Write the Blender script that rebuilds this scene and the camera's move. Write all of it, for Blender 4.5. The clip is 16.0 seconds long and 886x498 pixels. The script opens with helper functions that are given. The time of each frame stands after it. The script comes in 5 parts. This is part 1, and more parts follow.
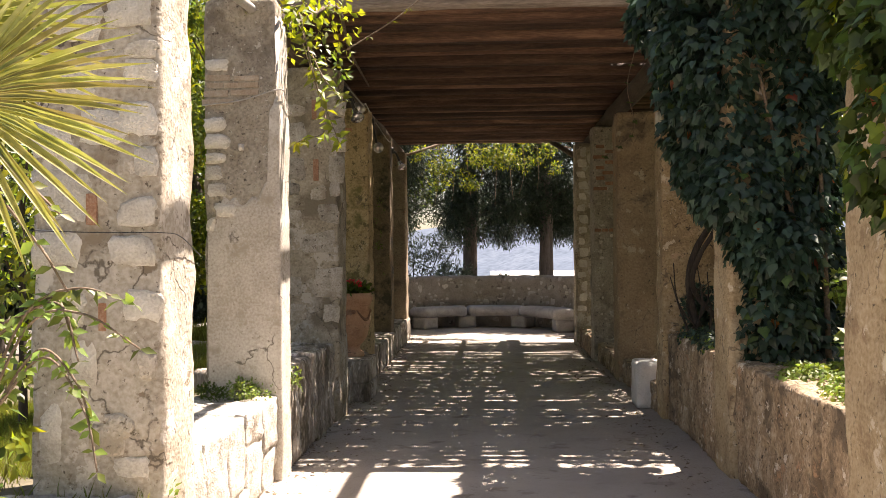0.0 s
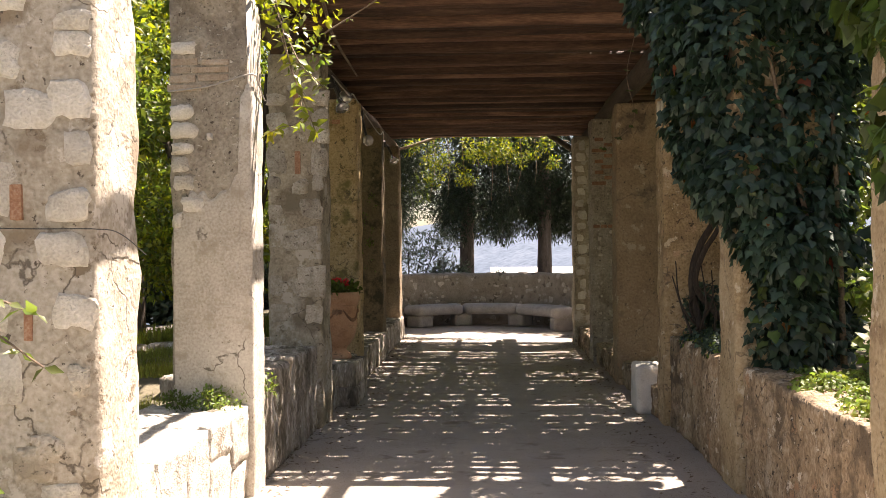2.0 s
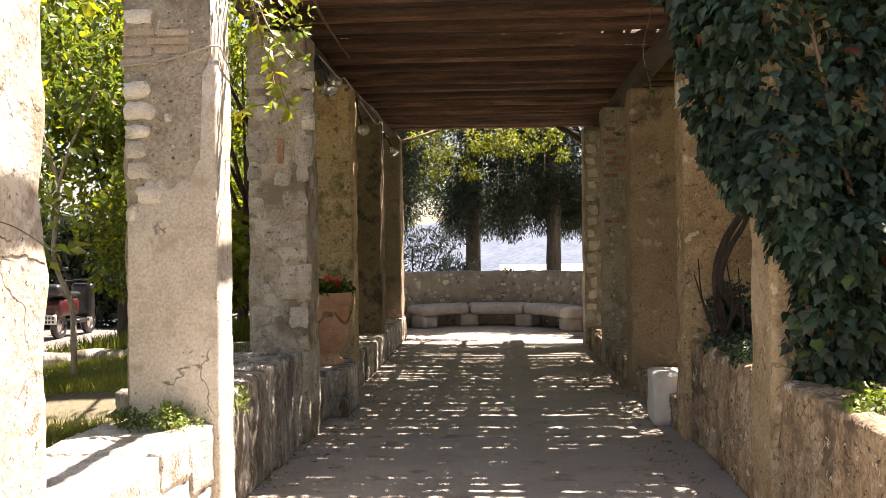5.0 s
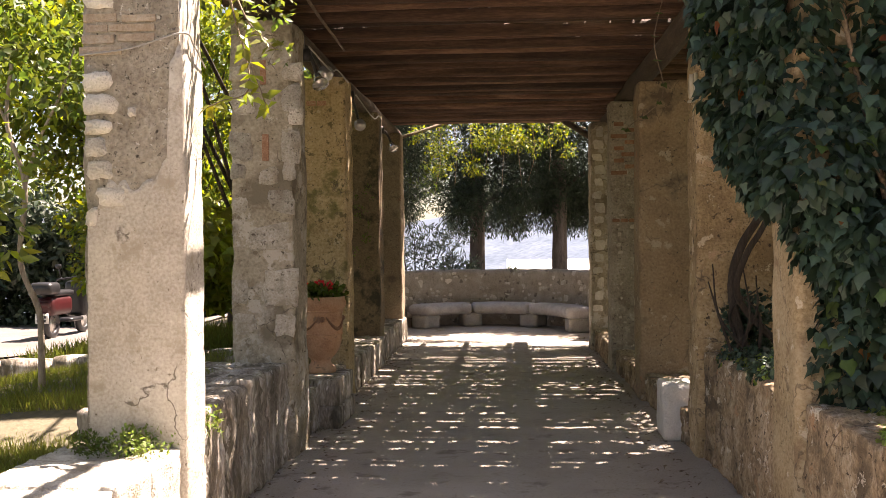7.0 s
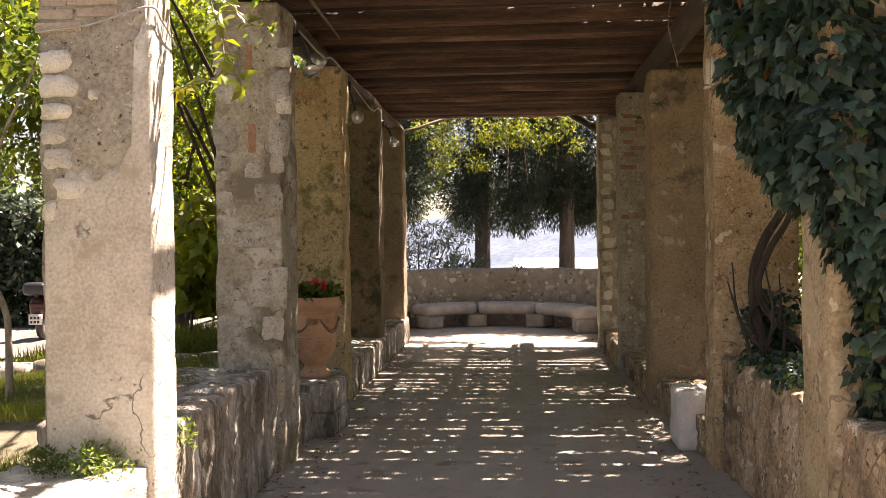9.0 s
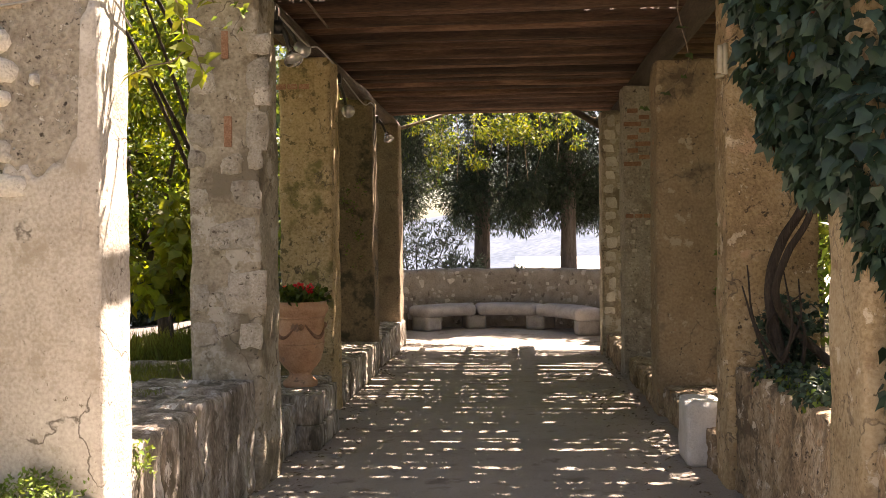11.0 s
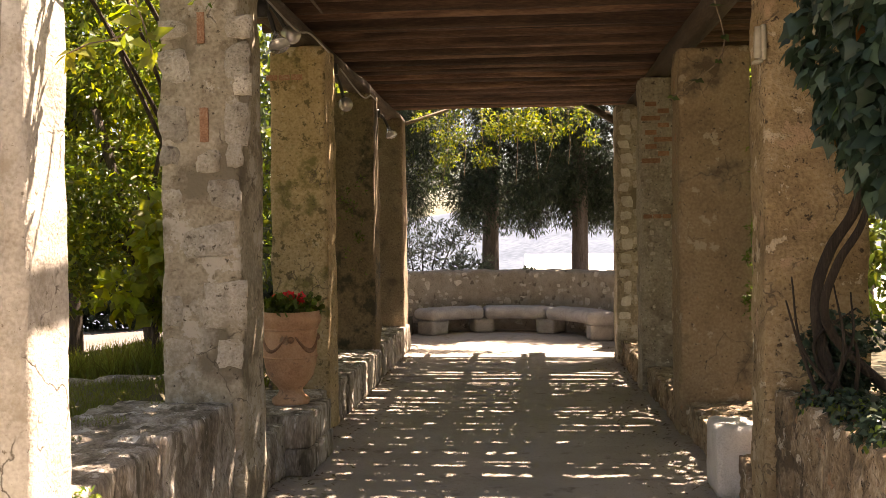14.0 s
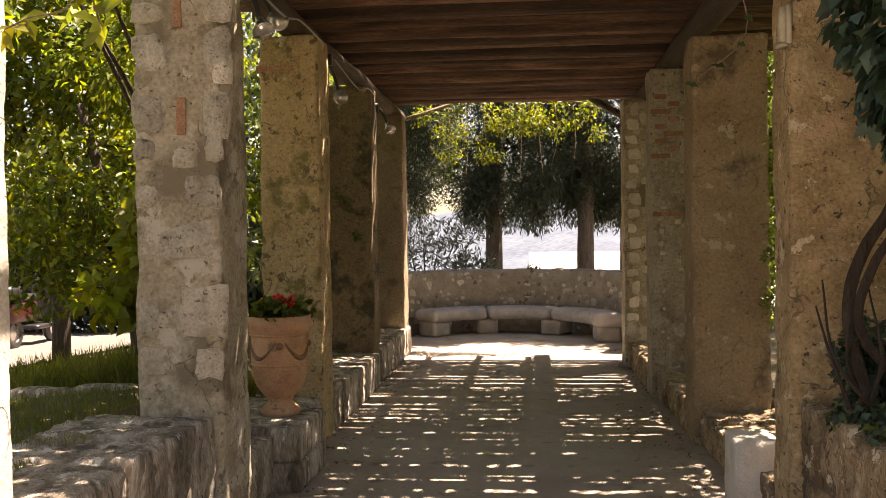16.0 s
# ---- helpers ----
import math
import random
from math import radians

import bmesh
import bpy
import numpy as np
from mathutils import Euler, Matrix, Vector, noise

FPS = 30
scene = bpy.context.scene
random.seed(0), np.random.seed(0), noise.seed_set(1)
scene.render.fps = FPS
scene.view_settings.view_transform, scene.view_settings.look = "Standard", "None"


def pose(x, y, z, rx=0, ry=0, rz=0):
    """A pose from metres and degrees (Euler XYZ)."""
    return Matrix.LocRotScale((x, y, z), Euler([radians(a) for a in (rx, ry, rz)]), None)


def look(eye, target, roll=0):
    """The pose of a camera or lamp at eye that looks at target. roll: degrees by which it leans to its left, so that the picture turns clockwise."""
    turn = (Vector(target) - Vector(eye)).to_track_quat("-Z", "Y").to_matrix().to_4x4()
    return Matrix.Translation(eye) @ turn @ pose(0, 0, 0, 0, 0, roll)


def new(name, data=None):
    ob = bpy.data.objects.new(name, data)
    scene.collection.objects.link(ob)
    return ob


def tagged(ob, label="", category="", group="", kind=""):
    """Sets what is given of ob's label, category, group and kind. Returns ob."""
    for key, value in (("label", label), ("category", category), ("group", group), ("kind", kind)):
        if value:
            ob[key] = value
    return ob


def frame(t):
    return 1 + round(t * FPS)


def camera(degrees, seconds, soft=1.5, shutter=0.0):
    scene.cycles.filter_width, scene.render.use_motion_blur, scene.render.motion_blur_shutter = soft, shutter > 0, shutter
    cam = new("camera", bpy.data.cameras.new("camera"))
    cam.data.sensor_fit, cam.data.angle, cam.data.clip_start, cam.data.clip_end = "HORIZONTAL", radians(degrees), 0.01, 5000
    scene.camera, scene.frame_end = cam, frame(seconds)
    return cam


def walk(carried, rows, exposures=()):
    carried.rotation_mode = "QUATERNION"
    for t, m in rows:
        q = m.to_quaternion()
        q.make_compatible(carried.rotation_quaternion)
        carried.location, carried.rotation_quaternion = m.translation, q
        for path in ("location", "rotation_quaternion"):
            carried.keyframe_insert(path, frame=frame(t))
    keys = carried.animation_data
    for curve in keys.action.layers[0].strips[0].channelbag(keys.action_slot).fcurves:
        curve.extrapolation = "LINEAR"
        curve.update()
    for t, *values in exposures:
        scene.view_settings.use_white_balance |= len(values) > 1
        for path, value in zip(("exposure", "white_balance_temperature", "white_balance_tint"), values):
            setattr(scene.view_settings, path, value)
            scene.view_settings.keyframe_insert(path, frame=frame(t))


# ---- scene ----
cam = camera(49.6, 16.0, soft=0.8)
EXPOSURE = 2.33
PATH = [
    (0, (0.106, -0.106, 1.55), (0.005, 1.892, 1.559), -0.5),
    (0.5, (0.122, -0.001, 1.556), (0.021, 1.997, 1.563), -0.6),
    (1, (0.137, 0.131, 1.545), (0.038, 2.129, 1.55), -0.6),
    (1.5, (0.154, 0.264, 1.541), (0.056, 2.262, 1.544), -0.6),
    (2, (0.183, 0.379, 1.56), (0.081, 2.376, 1.561), -0.5),
    (2.5, (0.196, 0.501, 1.571), (0.091, 2.498, 1.572), -0.5),
    (3, (0.212, 0.616, 1.57), (0.102, 2.613, 1.569), -0.6),
    (3.5, (0.224, 0.745, 1.552), (0.109, 2.742, 1.55), -0.6),
    (4, (0.224, 0.892, 1.549), (0.107, 2.889, 1.546), -0.6),
    (6.5, (0.286, 1.524, 1.593), (0.152, 3.52, 1.582), -0.6),
    (7, (0.295, 1.651, 1.621), (0.158, 3.646, 1.605), -0.5),
    (7.5, (0.308, 1.755, 1.62), (0.166, 3.75, 1.606), -0.6),
    (8, (0.306, 1.876, 1.617), (0.161, 3.871, 1.601), -0.6),
    (8.5, (0.317, 1.997, 1.604), (0.167, 3.992, 1.586), -0.6),
    (9, (0.322, 2.129, 1.605), (0.17, 4.123, 1.587), -0.6),
    (11.5, (0.37, 2.733, 1.639), (0.211, 4.726, 1.617), -0.6),
    (12, (0.38, 2.849, 1.667), (0.217, 4.842, 1.644), -0.6),
    (12.5, (0.38, 2.963, 1.678), (0.213, 4.956, 1.653), -0.7),
    (13, (0.373, 3.07, 1.674), (0.202, 5.062, 1.648), -0.7),
    (13.5, (0.363, 3.18, 1.669), (0.189, 5.172, 1.641), -0.6),
    (14, (0.344, 3.297, 1.675), (0.169, 5.29, 1.648), -0.6),
    (14.5, (0.347, 3.409, 1.687), (0.167, 5.401, 1.66), -0.7),
    (15, (0.348, 3.504, 1.707), (0.168, 5.495, 1.678), -0.7),
    (15.5, (0.351, 3.605, 1.7), (0.169, 5.596, 1.67), -0.7),
    (16, (0.345, 3.732, 1.685), (0.161, 5.723, 1.654), -0.7),
]
walk(cam, [(t, look(eye, target, roll)) for t, eye, target, roll in PATH], exposures=[(0.0, EXPOSURE - 0.33, 7700, 22), (4.0, EXPOSURE - 0.05, 7850, 22), (8.0, EXPOSURE + 0.09, 8050, 26), (12.5, EXPOSURE + 0.17, 8600, 26), (16.0, EXPOSURE + 0.07, 9400, 26)])

# ---- light ----
SUN_X, SUN_Y = 0.39, 0.30
world = bpy.data.worlds.new("sky")
scene.world = world
world.use_nodes = True
wn = world.node_tree
sky = wn.nodes.new("ShaderNodeTexSky")
sky.sky_type = "NISHITA"
sky.sun_disc = False
sky.sun_elevation = math.atan2(1, math.hypot(SUN_X, SUN_Y))
sky.sun_rotation = math.atan2(SUN_X, SUN_Y)
wn.links.new(sky.outputs[0], wn.nodes["Background"].inputs[0])
wn.nodes["Background"].inputs[1].default_value = 0.05
sun = new("sun", bpy.data.lights.new("sun", "SUN"))
sun.data.energy, sun.data.angle, sun.data.color = 5.0, radians(0.6), (1.0, 0.985, 0.955)
sun.matrix_world = look((SUN_X * 30, SUN_Y * 30, 30), (0, 0, 0))


# ---- materials ----
def material(name, colors, scale=3.0, fine=60.0, rough=0.9, bump=0.4, mottle=0.5, stretch=(1, 1, 1), tone=0.0, leaf=0.0, spots=None, metal=0.0, island=0.0, crack=0.0):
    """Procedural surface: a ramp of colours over two scales of noise, grain in the relief, optional spots and hair cracks,
    shifts of tone from piece to piece, and light passing through leaves."""
    m = bpy.data.materials.new(name)
    m.use_nodes = True
    t, n, k = m.node_tree, m.node_tree.nodes, m.node_tree.links
    b = n["Principled BSDF"]
    mp = n.new("ShaderNodeMapping")
    mp.inputs["Scale"].default_value = stretch
    geo = n.new("ShaderNodeNewGeometry")
    k.new(geo.outputs["Position"], mp.inputs[0])
    big = n.new("ShaderNodeTexNoise")
    big.inputs["Scale"].default_value, big.inputs["Detail"].default_value, big.inputs["Roughness"].default_value = scale, 7, 0.62
    small = n.new("ShaderNodeTexNoise")
    small.inputs["Scale"].default_value, small.inputs["Detail"].default_value = fine, 4
    k.new(mp.outputs[0], big.inputs[0]), k.new(mp.outputs[0], small.inputs[0])
    mix = n.new("ShaderNodeMix")
    mix.data_type = "FLOAT"
    mix.inputs[0].default_value = 1 - mottle
    k.new(big.outputs[0], mix.inputs[2]), k.new(small.outputs[0], mix.inputs[3])
    ramp = n.new("ShaderNodeValToRGB")
    els = ramp.color_ramp.elements
    while len(els) < len(colors):
        els.new(0.5)
    for i, c in enumerate(colors):
        els[i].position = 0.34 + 0.32 * i / max(1, len(colors) - 1)
        els[i].color = (*c, 1)
    k.new(mix.outputs[0], ramp.inputs[0])
    out = ramp.outputs[0]
    if spots and isinstance(spots[0][0], float):
        spots = ((*spots, 0.05),)
    height = []
    for colour, sc, edge, wide in spots or ():
        v = n.new("ShaderNodeTexNoise")
        v.inputs["Scale"].default_value, v.inputs["Detail"].default_value, v.inputs["Roughness"].default_value = sc, 6, 0.66
        k.new(mp.outputs[0] if stretch[2] < 0.3 else geo.outputs["Position"], v.inputs[0])
        r2 = n.new("ShaderNodeValToRGB")
        r2.color_ramp.elements[0].position, r2.color_ramp.elements[1].position = edge, edge + wide
        k.new(v.outputs[0], r2.inputs[0])
        mc = n.new("ShaderNodeMix")
        mc.data_type = "RGBA"
        k.new(r2.outputs[0], mc.inputs[0]), k.new(out, mc.inputs[6])
        mc.inputs[7].default_value = (*colour, 1)
        out = mc.outputs[2]
        height.append(r2.outputs[0])
    if crack:
        warp = n.new("ShaderNodeTexNoise")
        warp.inputs["Scale"].default_value, warp.inputs["Detail"].default_value = 5, 5
        k.new(geo.outputs["Position"], warp.inputs[0])
        off = n.new("ShaderNodeVectorMath")
        off.operation = "MULTIPLY_ADD"
        off.inputs[1].default_value = (0.35, 0.35, 0.35)
        k.new(warp.outputs["Color"], off.inputs[0]), k.new(geo.outputs["Position"], off.inputs[2])
        cell = n.new("ShaderNodeTexVoronoi")
        cell.feature = "DISTANCE_TO_EDGE"
        cell.inputs["Scale"].default_value = 2.3
        k.new(off.outputs[0], cell.inputs["Vector"])
        line = n.new("ShaderNodeMapRange")
        line.inputs[1].default_value, line.inputs[2].default_value, line.inputs[3].default_value, line.inputs[4].default_value = 0.004, 0.018, 1, 0
        k.new(cell.outputs["Distance"], line.inputs[0])
        some = n.new("ShaderNodeMapRange")
        some.inputs[1].default_value, some.inputs[2].default_value = 0.50, 0.56
        k.new(big.outputs[0], some.inputs[0])
        both = n.new("ShaderNodeMath")
        both.operation = "MULTIPLY"
        k.new(line.outputs[0], both.inputs[0]), k.new(some.outputs[0], both.inputs[1])
        mk = n.new("ShaderNodeMix")
        mk.data_type = "RGBA"
        mk.inputs[7].default_value = (0.09, 0.07, 0.05, 1)
        fade = n.new("ShaderNodeMath")
        fade.operation = "MULTIPLY"
        fade.inputs[1].default_value = crack
        k.new(both.outputs[0], fade.inputs[0]), k.new(fade.outputs[0], mk.inputs[0]), k.new(out, mk.inputs[6])
        out = mk.outputs[2]
        height.append(both.outputs[0])
    if tone or island:
        hsv = n.new("ShaderNodeHueSaturation")
        mr = n.new("ShaderNodeMapRange")
        amount = tone or island
        mr.inputs[3].default_value, mr.inputs[4].default_value = 1 - amount, 1 + amount
        if tone:
            k.new(n.new("ShaderNodeObjectInfo").outputs["Random"], mr.inputs[0])
        else:
            k.new(geo.outputs["Random Per Island"], mr.inputs[0])
            hu = n.new("ShaderNodeMapRange")
            hu.inputs[3].default_value, hu.inputs[4].default_value = 0.47, 0.52
            k.new(geo.outputs["Random Per Island"], hu.inputs[0])
            k.new(hu.outputs[0], hsv.inputs["Hue"])
        k.new(mr.outputs[0], hsv.inputs["Value"])
        k.new(out, hsv.inputs["Color"])
        out = hsv.outputs[0]
    k.new(out, b.inputs["Base Color"])
    b.inputs["Roughness"].default_value, b.inputs["Metallic"].default_value = rough, metal
    if bump:
        add = n.new("ShaderNodeMath")
        add.operation = "MULTIPLY_ADD"
        add.inputs[1].default_value = 2.5
        k.new(big.outputs[0], add.inputs[0]), k.new(small.outputs[0], add.inputs[2])
        top = add.outputs[0]
        for h in height:
            sub = n.new("ShaderNodeMath")
            sub.operation = "MULTIPLY_ADD"
            sub.inputs[1].default_value = -0.35
            k.new(h, sub.inputs[0]), k.new(top, sub.inputs[2])
            top = sub.outputs[0]
        bm_ = n.new("ShaderNodeBump")
        bm_.inputs["Strength"].default_value, bm_.inputs["Distance"].default_value = bump, 0.012
        k.new(top, bm_.inputs["Height"])
        k.new(bm_.outputs[0], b.inputs["Normal"])
    if leaf:
        tr = n.new("ShaderNodeBsdfTranslucent")
        ms = n.new("ShaderNodeMixShader")
        ms.inputs[0].default_value = leaf
        gam = n.new("ShaderNodeHueSaturation")
        gam.inputs["Value"].default_value, gam.inputs["Saturation"].default_value, gam.inputs["Hue"].default_value = 2.2, 1.1, 0.48
        k.new(out, gam.inputs["Color"]), k.new(gam.outputs[0], tr.inputs[0])
        k.new(b.outputs[0], ms.inputs[1]), k.new(tr.outputs[0], ms.inputs[2])
        k.new(ms.outputs[0], n["Material Output"].inputs[0])
    return m


PLASTER_PALE = material("pale_lime_render", [(0.25, 0.205, 0.15), (0.42, 0.37, 0.295), (0.57, 0.52, 0.445)], 2.2, 45, 0.95, 0.55, 0.5, crack=0.8, spots=(((0.60, 0.55, 0.475), 3.1, 0.56, 0.03), ((0.27, 0.215, 0.15), 2.1, 0.53, 0.10), ((0.23, 0.18, 0.125), 9, 0.60, 0.05), ((0.12, 0.095, 0.07), 30, 0.62, 0.04), ((0.66, 0.63, 0.57), 26, 0.67, 0.03)))
PLASTER_GREY = material("grey_lime_render", [(0.24, 0.195, 0.135), (0.38, 0.325, 0.24), (0.52, 0.455, 0.355)], 2.6, 45, 0.95, 0.65, 0.5, crack=0.8, spots=(((0.50, 0.455, 0.38), 3.4, 0.56, 0.03), ((0.20, 0.165, 0.115), 1.9, 0.52, 0.10), ((0.22, 0.18, 0.125), 8, 0.57, 0.06), ((0.10, 0.08, 0.055), 28, 0.62, 0.05)))
PLASTER_OCHRE = material("ochre_lime_render", [(0.20, 0.14, 0.075), (0.36, 0.275, 0.165), (0.47, 0.385, 0.26)], 2.4, 45, 0.95, 0.6, 0.55, crack=0.6, spots=(((0.24, 0.17, 0.10), 3.6, 0.55, 0.08), ((0.52, 0.45, 0.34), 5.2, 0.60, 0.04), ((0.10, 0.075, 0.045), 26, 0.61, 0.06)))
PLASTER_MOSS = material("weathered_mossy_render", [(0.28, 0.195, 0.09), (0.46, 0.335, 0.18), (0.58, 0.45, 0.27)], 2.4, 45, 0.95, 0.7, 0.5, crack=0.7, spots=(((0.20, 0.17, 0.065), 2.6, 0.55, 0.08), ((0.52, 0.42, 0.28), 4.4, 0.60, 0.05), ((0.17, 0.13, 0.06), 11, 0.58, 0.05), ((0.09, 0.07, 0.04), 30, 0.61, 0.06)))
PLASTER_BROWN = material("brown_lime_render", [(0.17, 0.12, 0.075), (0.27, 0.205, 0.135), (0.35, 0.28, 0.195)], 2.0, 45, 0.95, 0.7, 0.55, crack=0.6, spots=(((0.14, 0.10, 0.07), 2.2, 0.54, 0.12), ((0.34, 0.20, 0.13), 4.0, 0.63, 0.06), ((0.10, 0.08, 0.06), 24, 0.61, 0.05)))
PLASTER_WHITE = material("whitish_lime_render", [(0.33, 0.285, 0.23), (0.50, 0.455, 0.385), (0.64, 0.60, 0.53)], 2.6, 60, 0.95, 0.45, 0.55, crack=0.8, spots=(((0.64, 0.60, 0.53), 3.1, 0.57, 0.05), ((0.38, 0.325, 0.25), 5.3, 0.54, 0.10), ((0.20, 0.165, 0.12), 34, 0.63, 0.04)))
PLASTER_ROUGH = material("stripped_pebbly_mortar", [(0.21, 0.175, 0.13), (0.35, 0.305, 0.24), (0.48, 0.43, 0.35)], 4.5, 40, 0.97, 1.0, 0.5, spots=(((0.20, 0.165, 0.125), 2.4, 0.52, 0.12), ((0.58, 0.54, 0.47), 24, 0.63, 0.02), ((0.50, 0.45, 0.37), 11, 0.64, 0.03), ((0.07, 0.055, 0.04), 20, 0.61, 0.05), ((0.08, 0.06, 0.045), 50, 0.62, 0.05)))
PLASTER_DARK = material("dark_damp_render", [(0.10, 0.072, 0.042), (0.20, 0.145, 0.085), (0.30, 0.225, 0.14)], 2.4, 45, 0.95, 0.8, 0.6, spots=(((0.06, 0.05, 0.03), 2.4, 0.50, 0.10), ((0.30, 0.25, 0.17), 5.0, 0.62, 0.05), ((0.05, 0.04, 0.03), 26, 0.62, 0.05)))
PLASTER_PITTED = material("pitted_ochre_render", [(0.19, 0.125, 0.06), (0.37, 0.265, 0.145), (0.50, 0.39, 0.245)], 3.2, 45, 0.95, 0.9, 0.6, crack=0.7, spots=(((0.26, 0.18, 0.10), 4.2, 0.50, 0.16), ((0.56, 0.46, 0.32), 6.0, 0.59, 0.03), ((0.46, 0.31, 0.19), 2.4, 0.60, 0.05), ((0.07, 0.05, 0.03), 18, 0.60, 0.05), ((0.06, 0.04, 0.025), 50, 0.64, 0.05)))
PLASTER_STAINED = material("stained_brown_render", [(0.17, 0.115, 0.07), (0.29, 0.21, 0.13), (0.38, 0.295, 0.195)], 1.7, 45, 0.95, 0.7, 0.65, crack=0.6, spots=(((0.13, 0.095, 0.062), 1.7, 0.55, 0.10), ((0.36, 0.20, 0.115), 3.6, 0.62, 0.05), ((0.40, 0.33, 0.24), 5.5, 0.62, 0.03), ((0.07, 0.055, 0.04), 24, 0.62, 0.05)))
LIMESTONE = material("limestone", [(0.42, 0.375, 0.30), (0.60, 0.555, 0.475), (0.74, 0.70, 0.63)], 7, 80, 0.92, 0.8, 0.6, tone=0.14, spots=((0.26, 0.225, 0.175), 30, 0.66))
WALLSTONE = material("weathered_wall_stone", [(0.09, 0.07, 0.05), (0.34, 0.29, 0.235), (0.68, 0.64, 0.58)], 8, 85, 0.95, 0.9, 0.72, stretch=(1, 1, 0.25), tone=0.12, spots=(((0.13, 0.11, 0.08), 5.5, 0.53, 0.10), ((0.66, 0.63, 0.58), 9, 0.60, 0.04), ((0.07, 0.06, 0.045), 34, 0.62, 0.05)))
# lighter copy of WALLSTONE, with the whiteness of direct sun in its colour
WALLSTONE_SUNLIT = material("sunlit_wall_stone", [(0.25, 0.21, 0.17), (0.50, 0.46, 0.40), (0.72, 0.69, 0.64)], 8, 85, 0.95, 0.9, 0.72, tone=0.10, spots=(((0.34, 0.29, 0.23), 5.5, 0.56, 0.08), ((0.12, 0.10, 0.08), 34, 0.65, 0.05)))
WALLSTONE_WARM = material("warm_wall_stone", [(0.10, 0.07, 0.043), (0.31, 0.225, 0.14), (0.52, 0.43, 0.32)], 6, 60, 0.95, 0.9, 0.62, stretch=(1, 1, 0.55), tone=0.12, crack=0.5, spots=(((0.13, 0.095, 0.06), 3.2, 0.53, 0.10), ((0.58, 0.51, 0.41), 7, 0.60, 0.03), ((0.36, 0.22, 0.13), 4.3, 0.62, 0.05), ((0.06, 0.045, 0.03), 24, 0.60, 0.05)))
RUBBLE = material("rubble_stone", [(0.32, 0.275, 0.215), (0.52, 0.465, 0.385), (0.68, 0.63, 0.55)], 8, 70, 0.93, 0.7, 0.6, tone=0.25)
PATCHSTONE = material("patched_stone", [(0.27, 0.23, 0.175), (0.47, 0.42, 0.345), (0.66, 0.615, 0.54)], 12, 60, 0.95, 1.0, 0.62, tone=0.2, spots=(((0.33, 0.28, 0.21), 6, 0.52, 0.10), ((0.16, 0.13, 0.095), 26, 0.60, 0.06), ((0.13, 0.10, 0.07), 60, 0.64, 0.05)))
PALE_BRICK = material("pale_brick", [(0.34, 0.25, 0.17), (0.45, 0.36, 0.27), (0.52, 0.45, 0.36)], 9, 80, 0.92, 0.6, 0.6, tone=0.15)
MORTAR = material("old_mortar", [(0.21, 0.17, 0.125), (0.33, 0.28, 0.22), (0.43, 0.38, 0.31)], 5, 70, 0.97, 0.9, 0.55, spots=(((0.16, 0.13, 0.10), 7, 0.58, 0.05),))
BRICK = material("old_brick", [(0.22, 0.10, 0.055), (0.33, 0.17, 0.10), (0.44, 0.29, 0.20)], 14, 90, 0.9, 0.5, 0.5, tone=0.2)
FLOOR = material("worn_gravel_concrete", [(0.31, 0.265, 0.22), (0.43, 0.38, 0.325), (0.53, 0.48, 0.42)], 1.2, 160, 0.95, 0.55, 0.45, spots=(((0.26, 0.22, 0.18), 3.5, 0.57, 0.08), ((0.19, 0.155, 0.12), 48, 0.60, 0.05), ((0.60, 0.55, 0.49), 60, 0.66, 0.04)))
WOOD = material("old_pole_wood", [(0.036, 0.019, 0.012), (0.105, 0.055, 0.034), (0.22, 0.13, 0.082)], 4, 40, 0.8, 0.7, 0.7, stretch=(0.35, 3, 3), tone=0.6)
BEAM = material("log_wood", [(0.035, 0.024, 0.016), (0.075, 0.052, 0.036), (0.13, 0.095, 0.066)], 4, 40, 0.85, 0.6, 0.6, stretch=(3, 0.35, 3), tone=0.2)
WOOD_GREY = material("sun_bleached_log", [(0.13, 0.10, 0.08), (0.27, 0.22, 0.185), (0.42, 0.37, 0.32)], 4, 40, 0.85, 0.8, 0.6, stretch=(0.35, 3, 3))
BENCH = material("bench_limestone", [(0.27, 0.25, 0.235), (0.41, 0.39, 0.37), (0.53, 0.51, 0.485)], 6, 90, 0.85, 0.4, 0.5, tone=0.06)
BLOCK = material("white_block_stone", [(0.48, 0.46, 0.42), (0.62, 0.60, 0.56), (0.70, 0.68, 0.64)], 7, 90, 0.9, 0.6, 0.6)
TERRACOTTA = material("terracotta", [(0.33, 0.165, 0.088), (0.50, 0.275, 0.155), (0.60, 0.38, 0.24)], 5, 70, 0.85, 0.3, 0.7, spots=((0.26, 0.16, 0.10), 7, 0.60))
TERRACOTTA_DARK = material("stained_terracotta", [(0.14, 0.07, 0.04), (0.24, 0.125, 0.07), (0.34, 0.20, 0.12)], 9, 70, 0.9, 0.5, 0.6)
SOIL = material("dark_soil", [(0.05, 0.035, 0.02), (0.09, 0.06, 0.04)], 20, 90, 1.0, 0.6)
GROUND = material("dry_earth", [(0.07, 0.065, 0.035), (0.11, 0.095, 0.06), (0.16, 0.135, 0.09)], 0.8, 30, 1.0, 0.5, 0.6)
# pale gravel taken darker: shade on the drive is put into its colour
ROAD = material("shaded_gravel_road", [(0.10, 0.088, 0.078), (0.15, 0.132, 0.118), (0.20, 0.178, 0.16)], 0.9, 60, 1.0, 0.4, 0.5)
